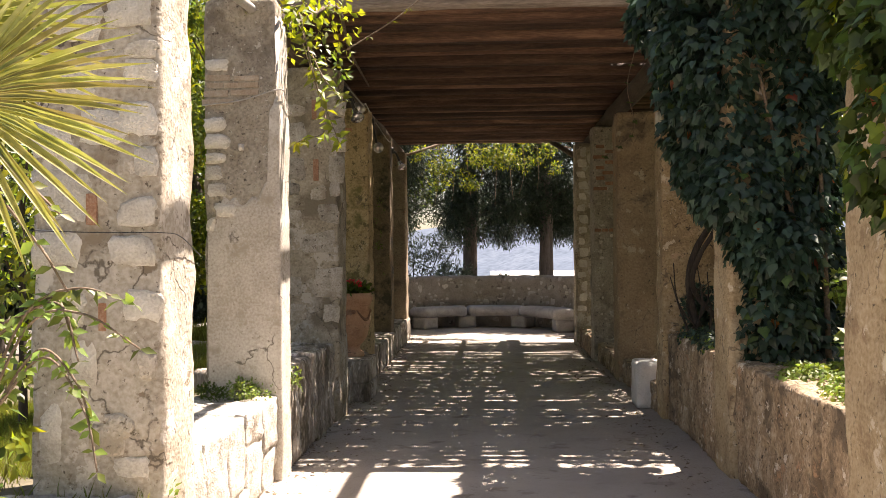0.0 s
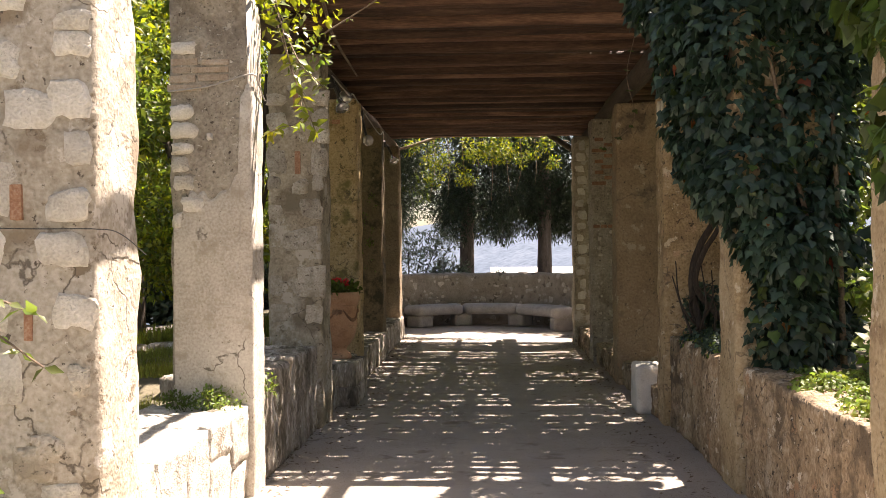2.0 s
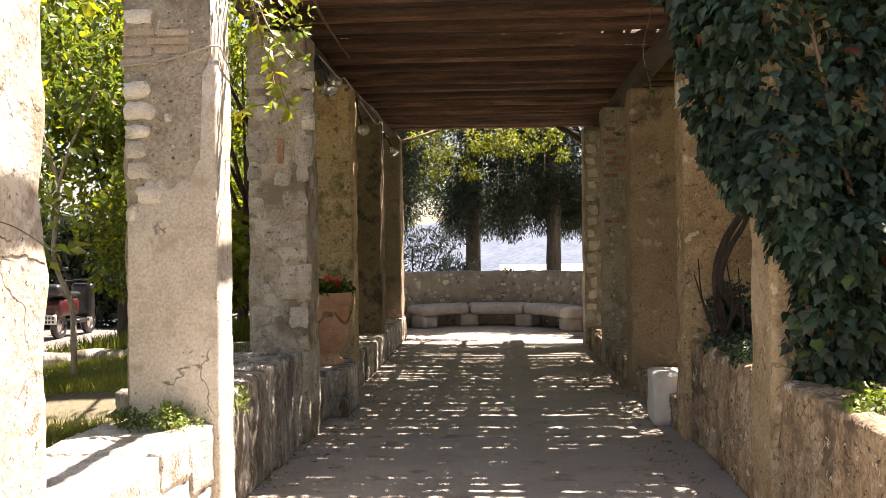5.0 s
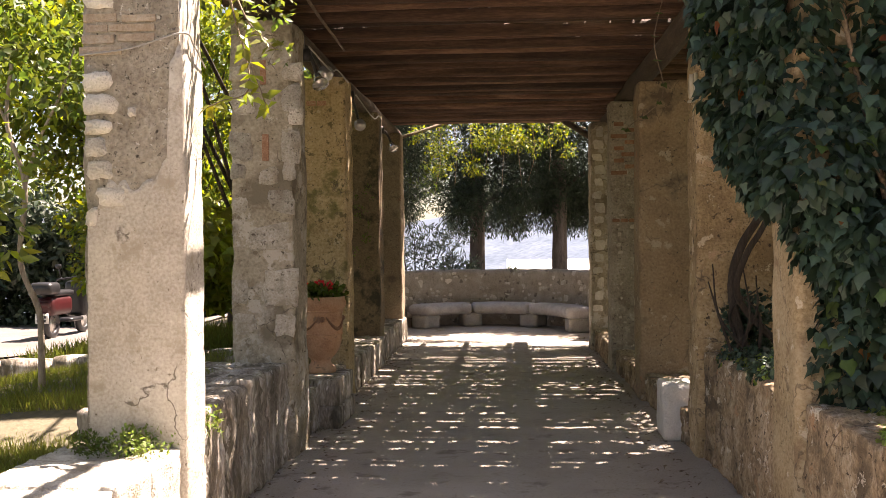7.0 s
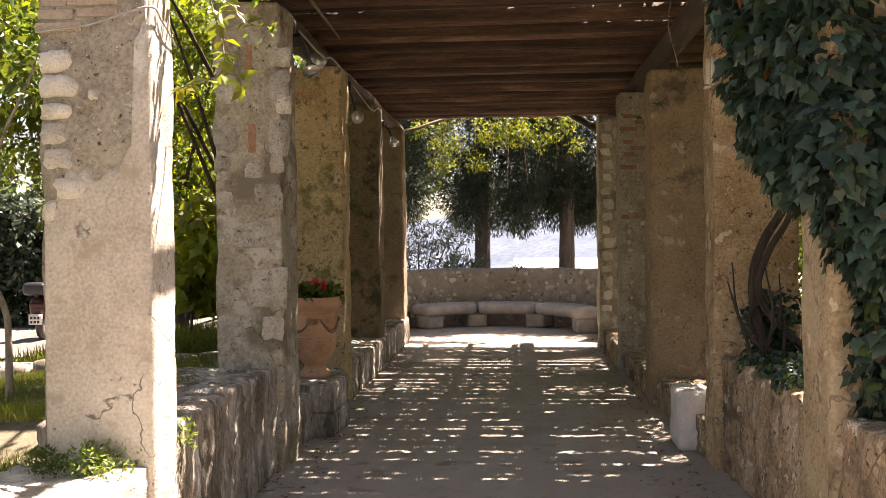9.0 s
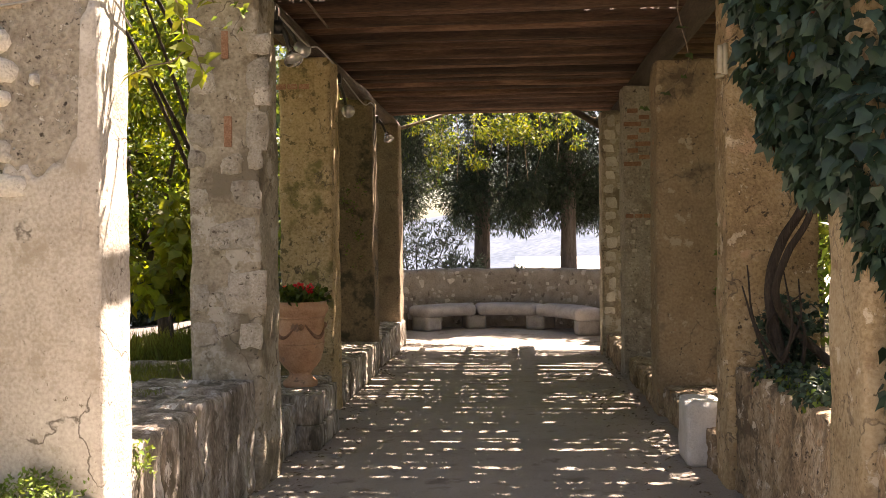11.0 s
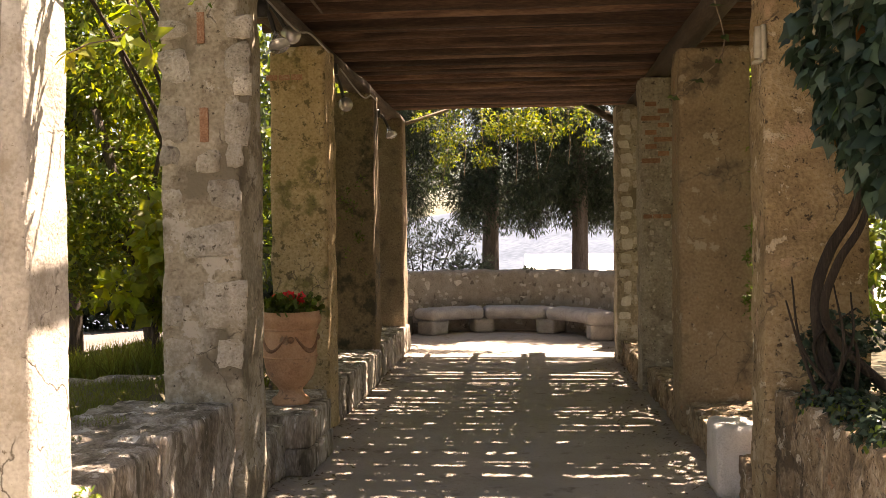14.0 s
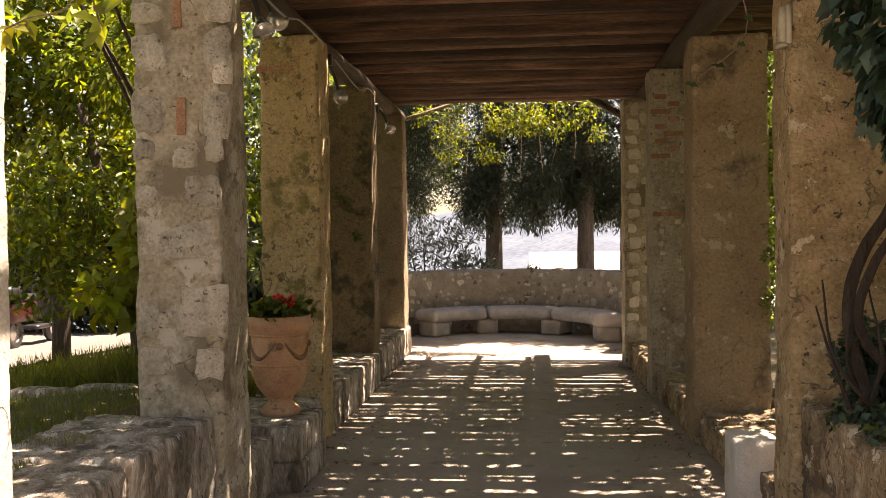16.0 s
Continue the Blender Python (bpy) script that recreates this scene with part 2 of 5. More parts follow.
BARK = material("dark_bark", [(0.025, 0.019, 0.014), (0.06, 0.045, 0.035), (0.11, 0.085, 0.068)], 6, 40, 0.95, 0.9, 0.6, stretch=(3, 3, 0.4))
# lighter bark: light falling on the far trunks is painted into the colour
BARK_LIT = material("lit_grey_brown_bark", [(0.09, 0.07, 0.06), (0.17, 0.135, 0.12), (0.25, 0.21, 0.19)], 6, 40, 0.95, 0.9, 0.6, stretch=(3, 3, 0.4))
# darker copy of BARK: the shadow on the vine is put into its colour
VINE_BARK_SHADED = material("shaded_vine_bark", [(0.016, 0.012, 0.009), (0.036, 0.027, 0.020), (0.07, 0.053, 0.04)], 6, 40, 0.95, 0.9, 0.6, stretch=(3, 3, 0.4))
BARK_GREY = material("pale_sapling_bark", [(0.17, 0.13, 0.09), (0.29, 0.235, 0.17), (0.38, 0.32, 0.25)], 9, 50, 0.95, 0.6, 0.6, stretch=(2, 2, 0.6))
TWIG = material("vine_wood", [(0.10, 0.07, 0.045), (0.18, 0.13, 0.09), (0.28, 0.22, 0.15)], 9, 60, 0.9, 0.7)
IVY = material("ivy_leaf", [(0.012, 0.028, 0.019), (0.023, 0.052, 0.032), (0.043, 0.082, 0.047)], 3, 20, 0.5, 0.0, 0.5, leaf=0.12, island=0.45)
IVY_LIGHT = material("creeper_leaf", [(0.07, 0.11, 0.02), (0.11, 0.17, 0.035), (0.16, 0.22, 0.05)], 4, 20, 0.5, 0.0, 0.5, leaf=0.35, island=0.4)
CREEPER = material("virginia_creeper_leaf", [(0.024, 0.045, 0.010), (0.045, 0.082, 0.018), (0.075, 0.12, 0.028)], 3, 20, 0.5, 0.0, 0.5, leaf=0.30, island=0.4)
RED_LEAF = material("autumn_leaf", [(0.16, 0.05, 0.02), (0.24, 0.10, 0.03), (0.32, 0.19, 0.04)], 6, 20, 0.5, 0.0, 0.5, leaf=0.35, island=0.3)
LEAF = material("shrub_leaf", [(0.035, 0.062, 0.012), (0.07, 0.11, 0.02), (0.115, 0.155, 0.03)], 1.2, 20, 0.45, 0.0, 0.6, leaf=0.45, island=0.4)
LEAF_YELLOW = material("yellow_green_leaf", [(0.08, 0.115, 0.014), (0.14, 0.18, 0.022), (0.20, 0.23, 0.034)], 2, 20, 0.5, 0.0, 0.5, leaf=0.45, island=0.35)
LEAF_DARK = material("dark_evergreen_leaf", [(0.015, 0.028, 0.014), (0.03, 0.05, 0.025), (0.05, 0.075, 0.04)], 1.2, 20, 0.5, 0.0, 0.5, leaf=0.15, island=0.4)
LEAF_GREY = material("grey_green_leaf", [(0.06, 0.08, 0.05), (0.10, 0.13, 0.085), (0.16, 0.18, 0.13)], 2, 20, 0.5, 0.0, 0.5, leaf=0.25, island=0.35)
PALM = material("palm_leaf", [(0.12, 0.13, 0.03), (0.20, 0.21, 0.05), (0.30, 0.29, 0.10)], 6, 30, 0.4, 0.0, 0.5, leaf=0.35, island=0.25)
GRASS = material("grass_blade", [(0.06, 0.085, 0.015), (0.11, 0.14, 0.026), (0.19, 0.21, 0.05)], 1.5, 20, 0.6, 0.0, 0.6, leaf=0.3, island=0.35)
FLOWER = material("red_petal", [(0.60, 0.02, 0.015), (0.75, 0.05, 0.03)], 9, 30, 0.5, 0.0, 0.5, leaf=0.2)
CHROME = material("lamp_glass_metal", [(0.55, 0.53, 0.50), (0.70, 0.68, 0.65)], 9, 60, 0.25, 0.0, 0.5, metal=0.7)
DARK_METAL = material("dark_metal", [(0.03, 0.03, 0.03), (0.07, 0.065, 0.06)], 9, 60, 0.5, 0.1, 0.5, metal=0.5)
CABLE = material("grey_cable", [(0.30, 0.28, 0.25), (0.42, 0.40, 0.36)], 9, 60, 0.6, 0.0)
CREAM = material("cream_lamp_case", [(0.45, 0.40, 0.30), (0.58, 0.53, 0.42)], 9, 60, 0.5, 0.1)
BLACK = material("black_plastic", [(0.012, 0.012, 0.013), (0.03, 0.03, 0.032)], 9, 60, 0.35, 0.0)
# dark red lacquer, lowered to near black in place of tree shade
RED_SHADED = material("shaded_red_lacquer", [(0.035, 0.005, 0.006), (0.06, 0.008, 0.009)], 5, 60, 0.4, 0.0)
PLATE = material("white_plate", [(0.65, 0.65, 0.62), (0.72, 0.72, 0.70)], 9, 60, 0.5, 0.0)
# blue-grey of distance haze is painted into the hillside colour
HILL_HAZE = material("haze_tinted_hillside", [(0.035, 0.055, 0.08), (0.06, 0.085, 0.12), (0.09, 0.115, 0.15)], 0.05, 0.4, 1.0, 0.0, 0.5)
PALE = material("bright_gravel_terrace", [(0.62, 0.60, 0.56), (0.72, 0.70, 0.66)], 0.4, 6, 1.0, 0.2)


# ---- building helpers ----
def thing(name, label, category, group="", loc=(0, 0, 0), kind=""):
    ob = new(name)
    ob.location = loc
    ob.empty_display_size = 0.1
    bpy.context.view_layer.update()
    return tagged(ob, label, category, group, kind)


def place(name, mesh, mat, parent=None, label="", m=None):
    """Links a mesh as one object; its vertices are in world metres, or in m's frame."""
    if not mesh.materials:
        mesh.materials.append(mat)
    ob = new(name, mesh)
    world_m = m or Matrix()
    if parent is not None:
        ob.parent = parent
        up = Matrix()
        p = parent
        while p is not None:
            up = p.matrix_basis @ up if p.parent is None else p.matrix_parent_inverse @ p.matrix_basis @ up
            p = p.parent
        ob.matrix_parent_inverse = up.inverted()
    ob.matrix_basis = world_m
    return tagged(ob, label)


def part(name, bm, mat, parent=None, label="", smooth=True):
    me = bpy.data.meshes.new(name)
    bm.to_mesh(me)
    bm.free()
    if smooth:
        me.shade_smooth()
    return place(name, me, mat, parent, label)


def mesh_of(name, verts, faces, smooth=True):
    me = bpy.data.meshes.new(name)
    me.from_pydata(verts, [], faces)
    me.update()
    if smooth:
        me.shade_smooth()
    return me


def nz(p, f, s=0.0):
    return noise.noise(Vector((p[0] * f + s, p[1] * f - s * 0.7, p[2] * f + s * 0.31)))


def rough_box(lo, hi, r=0.02, cell=0.06, amp=0.01, freq=4.0, fine=0.004, seed=0.0, taper=0.0, flute=0.0, bottom=True):
    """Vertices and faces of a weathered block from lo to hi: rounded edges, two scales of relief, upright flutes."""
    lo, hi = np.array(lo, float), np.array(hi, float)
    size = hi - lo
    n = [max(2, int(round(size[i] / cell))) for i in range(3)]
    index, verts, faces = {}, [], []
    r = min(r, size.min() * 0.45)

    def vertex(i, j, k):
        key = (i, j, k)
        if key in index:
            return index[key]
        p = lo + size * np.array([i / n[0], j / n[1], k / n[2]])
        q = np.clip(p, lo + r, hi - r)
        d = p - q
        ln = np.linalg.norm(d)
        nm = d / ln if ln > 1e-9 else np.zeros(3)
        p = q + nm * r
        a = amp * nz(p, freq, seed) + fine * nz(p, freq * 6, seed + 9)
        if flute:
            a += flute * noise.noise(Vector((p[0] * 16 + seed, p[1] * 16, p[2] * 1.6)))
        p = p + nm * a * (1.0 if ln > 1e-9 else 0.0)
        if taper:
            c = (lo + hi) / 2
            f = 1 - taper * (p[2] - lo[2]) / size[2]
            p[0], p[1] = c[0] + (p[0] - c[0]) * f, c[1] + (p[1] - c[1]) * f
        index[key] = len(verts)
        verts.append(tuple(p))
        return index[key]

    def side(axis, end, flip):
        u, v = [a for a in range(3) if a != axis]
        for a in range(n[u]):
            for b in range(n[v]):
                ids = []
                for da, db in ((0, 0), (1, 0), (1, 1), (0, 1)):
                    c = [0, 0, 0]
                    c[axis], c[u], c[v] = end, a + da, b + db
                    ids.append(vertex(*c))
                faces.append(ids[::-1] if flip else ids)

    side(0, n[0], False), side(0, 0, True)
    side(1, n[1], True), side(1, 0, False)
    side(2, n[2], False)
    if bottom:
        side(2, 0, True)
    return verts, faces


def block(name, lo, hi, mat, parent=None, label="", **kw):
    v, f = rough_box(lo, hi, **kw)
    return place(name, mesh_of(name, v, f), mat, parent, label)


def lathe(profile, seg=40, at=(0, 0, 0)):
    """A turned shape from (radius, height) pairs."""
    verts, faces = [], []
    for r, z in profile:
        for i in range(seg):
            a = 2 * math.pi * i / seg
            verts.append((at[0] + r * math.cos(a), at[1] + r * math.sin(a), at[2] + z))
    for j in range(len(profile) - 1):
        for i in range(seg):
            a, b = j * seg + i, j * seg + (i + 1) % seg
            faces.append((a, b, b + seg, a + seg))
    faces.append(tuple(range(seg))[::-1])
    faces.append(tuple(range((len(profile) - 1) * seg, len(profile) * seg)))
    return verts, faces


def tube(points, radii, seg=10, wobble=0.0, seed=0.0):
    """A round limb along points."""
    verts, faces = [], []
    pts = [Vector(p) for p in points]
    for i, p in enumerate(pts):
        d = (pts[min(i + 1, len(pts) - 1)] - pts[max(i - 1, 0)]).normalized()
        if i == 0:
            s = d.orthogonal().normalized()
        s = (s - d * s.dot(d)).normalized()
        u = d.cross(s)
        r = radii[i] if isinstance(radii, (list, tuple)) else radii
        for k in range(seg):
            a = 2 * math.pi * k / seg
            q = p + (s * math.cos(a) + u * math.sin(a)) * r
            if wobble:
                q += (q - p) * wobble * nz(q, 7, seed)
            verts.append(tuple(q))
    for i in range(len(pts) - 1):
        for k in range(seg):
            a, b = i * seg + k, i * seg + (k + 1) % seg
            faces.append((a, b, b + seg, a + seg))
    faces.append(tuple(range(seg))[::-1])
    faces.append(tuple(range((len(pts) - 1) * seg, len(pts) * seg)))
    return verts, faces


def glide(points, n):
    """n points on a smooth curve through points."""
    P = [Vector(p) for p in points]
    P = [P[0] * 2 - P[1]] + P + [P[-1] * 2 - P[-2]]
    out = []
    for i in range(n):
        f = i / (n - 1) * (len(P) - 3)
        k = min(int(f), len(P) - 4)
        t = f - k
        a, b, c, d = P[k:k + 4]
        out.append(0.5 * ((2 * b) + (c - a) * t + (2 * a - 5 * b + 4 * c - d) * t * t + (3 * b - a - 3 * c + d) * t ** 3))
    return out


LEAF_SHAPES = {
    "leaf": (((0, 0, 0), (-0.24, 0.45, 0.07), (0, 0.5, 0), (0.24, 0.45, 0.07), (0, 1, -0.06)), ((0, 2, 1), (0, 3, 2), (1, 2, 4), (2, 3, 4))),
    "narrow": (((0, 0, 0), (-0.10, 0.45, 0.03), (0.10, 0.45, 0.03), (0, 1, -0.1)), ((0, 2, 1), (1, 2, 3))),
    "ivy": (((0, 0.42, 0.06), (0, 0, 0), (-0.32, -0.06, 0), (-0.5, 0.28, -0.05), (-0.27, 0.5, 0), (0, 1, -0.08), (0.27, 0.5, 0), (0.5, 0.28, -0.05), (0.32, -0.06, 0)),
            ((0, 2, 1), (0, 3, 2), (0, 4, 3), (0, 5, 4), (0, 6, 5), (0, 7, 6), (0, 8, 7), (0, 1, 8))),
    "round": (((0, 0.5, 0.05), (0, 0, 0), (-0.4, 0.2, 0), (-0.45, 0.6, -0.03), (0, 1, -0.06), (0.45, 0.6, -0.03), (0.4, 0.2, 0)),
              ((0, 2, 1), (0, 3, 2), (0, 4, 3), (0, 5, 4), (0, 6, 5), (0, 1, 6))),
    "blade": (((-0.03, 0, 0), (0.03, 0, 0), (0.02, 0.55, 0.06), (-0.02, 0.55, 0.06), (0, 1, 0.28)), ((0, 1, 2), (0, 2, 3), (3, 2, 4))),
}


def leaf_mesh(name, points, sizes, ways, facing, shape, seed, jitter=0.6):
    """One mesh of many leaves: each starts at its point, points along its way and turns its face to facing, both loosely."""
    rng = np.random.default_rng(seed)
    P, W, F = (np.asarray(a, float).reshape(-1, 3) for a in (points, ways, facing))
    n = len(P)
    W = np.broadcast_to(W, (n, 3)) + rng.normal(0, jitter, (n, 3))
    F = np.broadcast_to(F, (n, 3)) + rng.normal(0, jitter, (n, 3))
    W = W / np.linalg.norm(W, axis=1, keepdims=True)
    X = np.cross(W, F)
    X = X / (np.linalg.norm(X, axis=1, keepdims=True) + 1e-9)
    Z = np.cross(X, W)
    T, tris = LEAF_SHAPES[shape]
    T, tris = np.array(T), np.array(tris)
    S = np.broadcast_to(np.asarray(sizes, float), (n,))[:, None, None]
    V = P[:, None] + S * (T[None, :, 0:1] * X[:, None] + T[None, :, 1:2] * W[:, None] + T[None, :, 2:3] * Z[:, None])
    k = len(T)
    idx = (np.arange(n)[:, None, None] * k + tris[None]).reshape(-1)
    me = bpy.data.meshes.new(name)
    me.vertices.add(n * k)
    me.vertices.foreach_set("co", V.reshape(-1).astype(np.float32))
    me.loops.add(len(idx))
    me.loops.foreach_set("vertex_index", idx.astype(np.int32))
    m = len(idx) // 3
    me.polygons.add(m)
    me.polygons.foreach_set("loop_start", np.arange(0, m * 3, 3, dtype=np.int32))
    me.polygons.foreach_set("loop_total", np.full(m, 3, dtype=np.int32))
    me.update(calc_edges=True)
    return me


def clump_points(centres, radii, n, rng, shell=0.55):
    """n points in ellipsoids round centres, mostly near their skins, with the way out at each."""
    c = np.asarray(centres, float)
    r = np.asarray(radii, float)
    if r.ndim == 1:
        r = np.repeat(r[:, None], 3, 1)
    w = (r[:, 0] * r[:, 1] + r[:, 0] * r[:, 2] + r[:, 1] * r[:, 2])
    pick = rng.choice(len(c), n, p=w / w.sum())
    d = rng.normal(size=(n, 3))
    d /= np.linalg.norm(d, axis=1, keepdims=True)
    f = shell + (1 - shell) * rng.random(n) ** 0.6
    return c[pick] + d * r[pick] * f[:, None], d


# ---- the passage: floor and ground ----
def left_ground(x, y):
    """Height of the garden beside the passage: level with the parapets, lower where these are low, falling to the drive."""
    k = min(1.0, max(0.0, (-2.2 - x) / 5.5))
    edge_z = 0.53 if y < 6.9 else 0.68 if y < 8.7 else 0.30 if x > -2.2 else 0.60
    base = edge_z - (edge_z + 0.08) * k * k * (3 - 2 * k)
    return base + 0.02 * nz((x, y, 0), 0.9) + 0.012 * nz((x, y, 3), 4)


def sheet(name, x0, x1, y0, y1, nx, ny, height, mat, label, cat):
    v = [(x0 + (x1 - x0) * i / nx, y0 + (y1 - y0) * j / ny, 0) for j in range(ny + 1) for i in range(nx + 1)]
    v = [(x, y, height(x, y)) for x, y, _ in v]
    f = [(j * (nx + 1) + i, j * (nx + 1) + i + 1, (j + 1) * (nx + 1) + i + 1, (j + 1) * (nx + 1) + i) for j in range(ny) for i in range(nx)]
    return tagged(place(name, mesh_of(name, v, f), mat), label, cat, kind="structure")


sheet("floor", -1.75, 2.30, -6, 22, 50, 300, lambda x, y: 0.006 * nz((x, y, 0), 1.5) + 0.003 * nz((x, y, 5), 9), FLOOR, "worn grey-brown gravel concrete floor of the pergola walk", "floor")


def far_ground(x, y):
    """One sheet of ground to the horizon: garden beside the walk, a hollow beneath it, a lower terrace beyond the seat."""
    if x < -1.62 and y < 23:
        side = left_ground(x, y)
    elif x > 2.35 and y < 23:
        side = (0.68 if y < 9.2 else 0.24) + 0.05 * nz((x, y, 0), 0.7)
    else:
        side = -0.12
    k = min(1.0, max(0.0, (y - 21.5) / 9))
    r = min(1.0, max(0.0, (max(abs(x) - 30, 0) / 40)))
    d = min(1.0, max(0.0, (y - 34) / 160))
    return side * (1 - k) + k * (-2.6) - 1.5 * r - 26 * d


XS = sorted(set([-1800, -700, -300, -120, -60, -35] + [round(-24 + 0.8 * i, 2) for i in range(26)] + [round(-3.4 + 0.25 * i, 2) for i in range(25)] + [round(3 + 0.9 * i, 2) for i in range(24)] + [-1.61, -1.63, 2.34, 2.36, 35, 60, 120, 300, 700, 1800]))
YS = sorted(set([-1800, -600, -200, -80, -40, -20, -10] + [round(-6 + 0.5 * i, 2) for i in range(80)] + [36, 40, 46, 54, 64, 80, 100, 140, 200, 320, 600, 1200, 2600]))
gv = [(x, y, far_ground(x, y)) for y in YS for x in XS]
gf = [(j * len(XS) + i, j * len(XS) + i + 1, (j + 1) * len(XS) + i + 1, (j + 1) * len(XS) + i) for j in range(len(YS) - 1) for i in range(len(XS) - 1)]
tagged(place("ground", mesh_of("ground", gv, gf), GROUND), "dry earth of the garden around the pergola", "ground", kind="structure")
sheet("road", -24, -4.6, 15.2, 20.5, 60, 20, lambda x, y: left_ground(x, y) + 0.03, ROAD, "pale gravel drive behind the lawn, darkened in colour for shade", "road")
tv = [(x, y, z) for z in (-30.0, -2.5) for x, y in ((0.25, 42.0), (70.0, 42.0), (70.0, 215.0), (-0.2, 215.0))]
tagged(place("terrace", mesh_of("terrace", tv, [(4, 5, 6, 7), (0, 1, 5, 4), (1, 2, 6, 5), (2, 3, 7, 6), (3, 0, 4, 7)], False), PALE), "sunlit pale gravel terrace below the seat", "ground", kind="structure")


# ---- pillars ----
STONE_KINDS = []
for s in range(16):
    rng_s = random.Random(100 + s)
    k = 16
    ring = []
    lop, turn = rng_s.uniform(0.03, 0.12), rng_s.uniform(0, 6.28)
    for i in range(k):
        a = 2 * math.pi * (i + rng_s.uniform(-0.35, 0.35)) / k
        sq = 1 / max(abs(math.cos(a)), abs(math.sin(a))) ** 0.8
        rr = 0.47 * sq * (1 + lop * math.sin(2 * a + turn) + 0.05 * math.sin(3 * a + 2 * turn) + rng_s.uniform(-0.12, 0.06))
        ring.append((rr * math.cos(a), rr * math.sin(a)))
    vv = [(x * 1.07, 0.30, z * 1.07) for x, z in ring]
    vv += [(x * f, -0.30 - 0.22 * rng_s.random(), z * f) for x, z in ring for f in [rng_s.uniform(0.82, 0.95)]] + [(rng_s.uniform(-0.15, 0.15), -0.52, rng_s.uniform(-0.15, 0.15))]
    ff = [(i, i + k, (i + 1) % k + k, (i + 1) % k) for i in range(k)] + [(k + i, 2 * k, k + (i + 1) % k) for i in range(k)]
    STONE_KINDS.append((vv, ff))
STONE_MESHES = {}


def stone_mesh(kind, mat):
    key = (kind, mat.name)
    if key not in STONE_MESHES:
        v, f = STONE_KINDS[kind]
        me = mesh_of("stone", v, f)
        me.materials.append(mat)
        STONE_MESHES[key] = me
    return STONE_MESHES[key]


stone_rng = random.Random(5)


def stone(parent, at, w, h, proud=0.02, turn=0.0, mat=LIMESTONE, kind=None, name="stone", tilt=None):
    """One stone let into a face: its front looks to -y when turn is 0, to +x at 90."""
    kind = stone_rng.randrange(16) if kind is None else kind
    me = stone_mesh(kind, mat)
    m = Matrix.Translation(at) @ Matrix.Rotation(radians(turn), 4, "Z") @ Matrix.Rotation(radians(stone_rng.uniform(-5, 5) if tilt is None else tilt), 4, "Y") @ Matrix.Diagonal((w, 2 * proud + 0.012, h, 1))
    return place(name, me, mat, parent, m=m)


BRICK_MESH = mesh_of("brick", *rough_box((-0.5, -0.5, -0.5), (0.5, 0.5, 0.5), r=0.06, cell=0.5, amp=0.03, fine=0.0), smooth=False)
BRICK_MESH.materials.append(BRICK)
PALE_MESH = BRICK_MESH.copy()
PALE_MESH.materials.clear()
PALE_MESH.materials.append(PALE_BRICK)


def brick(parent, at, w, h, proud=0.012, turn=0.0, tilt=0.0, mesh=BRICK_MESH):
    m = Matrix.Translation(at) @ Matrix.Rotation(radians(turn), 4, "Z") @ Matrix.Rotation(radians(tilt), 4, "Y") @ Matrix.Diagonal((w, 2 * proud, h, 1))
    return place("brick", mesh, BRICK, parent, m=m)


def pillar(x0, x1, y0, y1, top, mat, label, seed, amp=0.020, taper=0.03, cell=0.038):
    p = thing("stone_pillar", label, "pillar", "pillars of the pergola", ((x0 + x1) / 2, (y0 + y1) / 2, 0))
    block("shaft", (x0, y0, -0.05), (x1, y1, top), mat, p, r=0.025, cell=cell, amp=amp, freq=3.5, fine=0.006, seed=seed, taper=taper)
    return p


p1 = pillar(-1.82, -1.25, 3.80, 4.23, 3.30, PLASTER_PALE, "pale rubble-stone pillar with crumbling lime render beside the lawn", 1.3)
p2 = pillar(-1.87, -1.355, 6.40, 6.68, 3.32, PLASTER_ROUGH, "pillar of pebbly masonry with pale render left on its lower half", 2.7)
p3 = pillar(-1.79, -1.31, 8.73, 9.24, 3.30, PLASTER_GREY, "grey rubble-stone pillar patched with mortar and brick", 4.1)
p4 = pillar(-1.86, -1.36, 11.40, 11.84, 3.32, PLASTER_MOSS, "mossy brown rendered pillar behind the flower urn", 5.9)
p5 = pillar(-1.97, -1.40, 14.2, 14.65, 3.34, PLASTER_DARK, "dark weathered pillar with hanging weeds", 7.7)
p6 = pillar(-1.95, -1.40, 16.8, 17.25, 3.36, PLASTER_BROWN, "weathered pillar at the far end of the pergola", 9.1)
r1 = pillar(1.69, 2.26, 3.86, 4.32, 3.30, PLASTER_OCHRE, "ochre rendered pillar overgrown with creeper", 11.3)
r2 = pillar(1.71, 2.28, 6.50, 6.97, 3.30, PLASTER_OCHRE, "ochre rendered pillar buried in dark ivy", 12.9)
r3 = pillar(1.68, 2.26, 8.84, 9.22, 3.30, PLASTER_PITTED, "ochre rendered pillar with a twisted vine beside it", 14.5)
r4 = pillar(1.60, 2.20, 11.38, 11.82, 3.22, PLASTER_STAINED, "smooth brown rendered pillar stained at its foot", 16.1)
r5 = pillar(1.55, 2.14, 13.62, 14.06, 3.34, PLASTER_ROUGH, "rough stone and brick pillar", 17.7, amp=0.025)
r6 = pillar(1.50, 2.08, 15.88, 16.33, 3.36, PLASTER_GREY, "rubble-stone pillar beside the curved seat", 19.3)


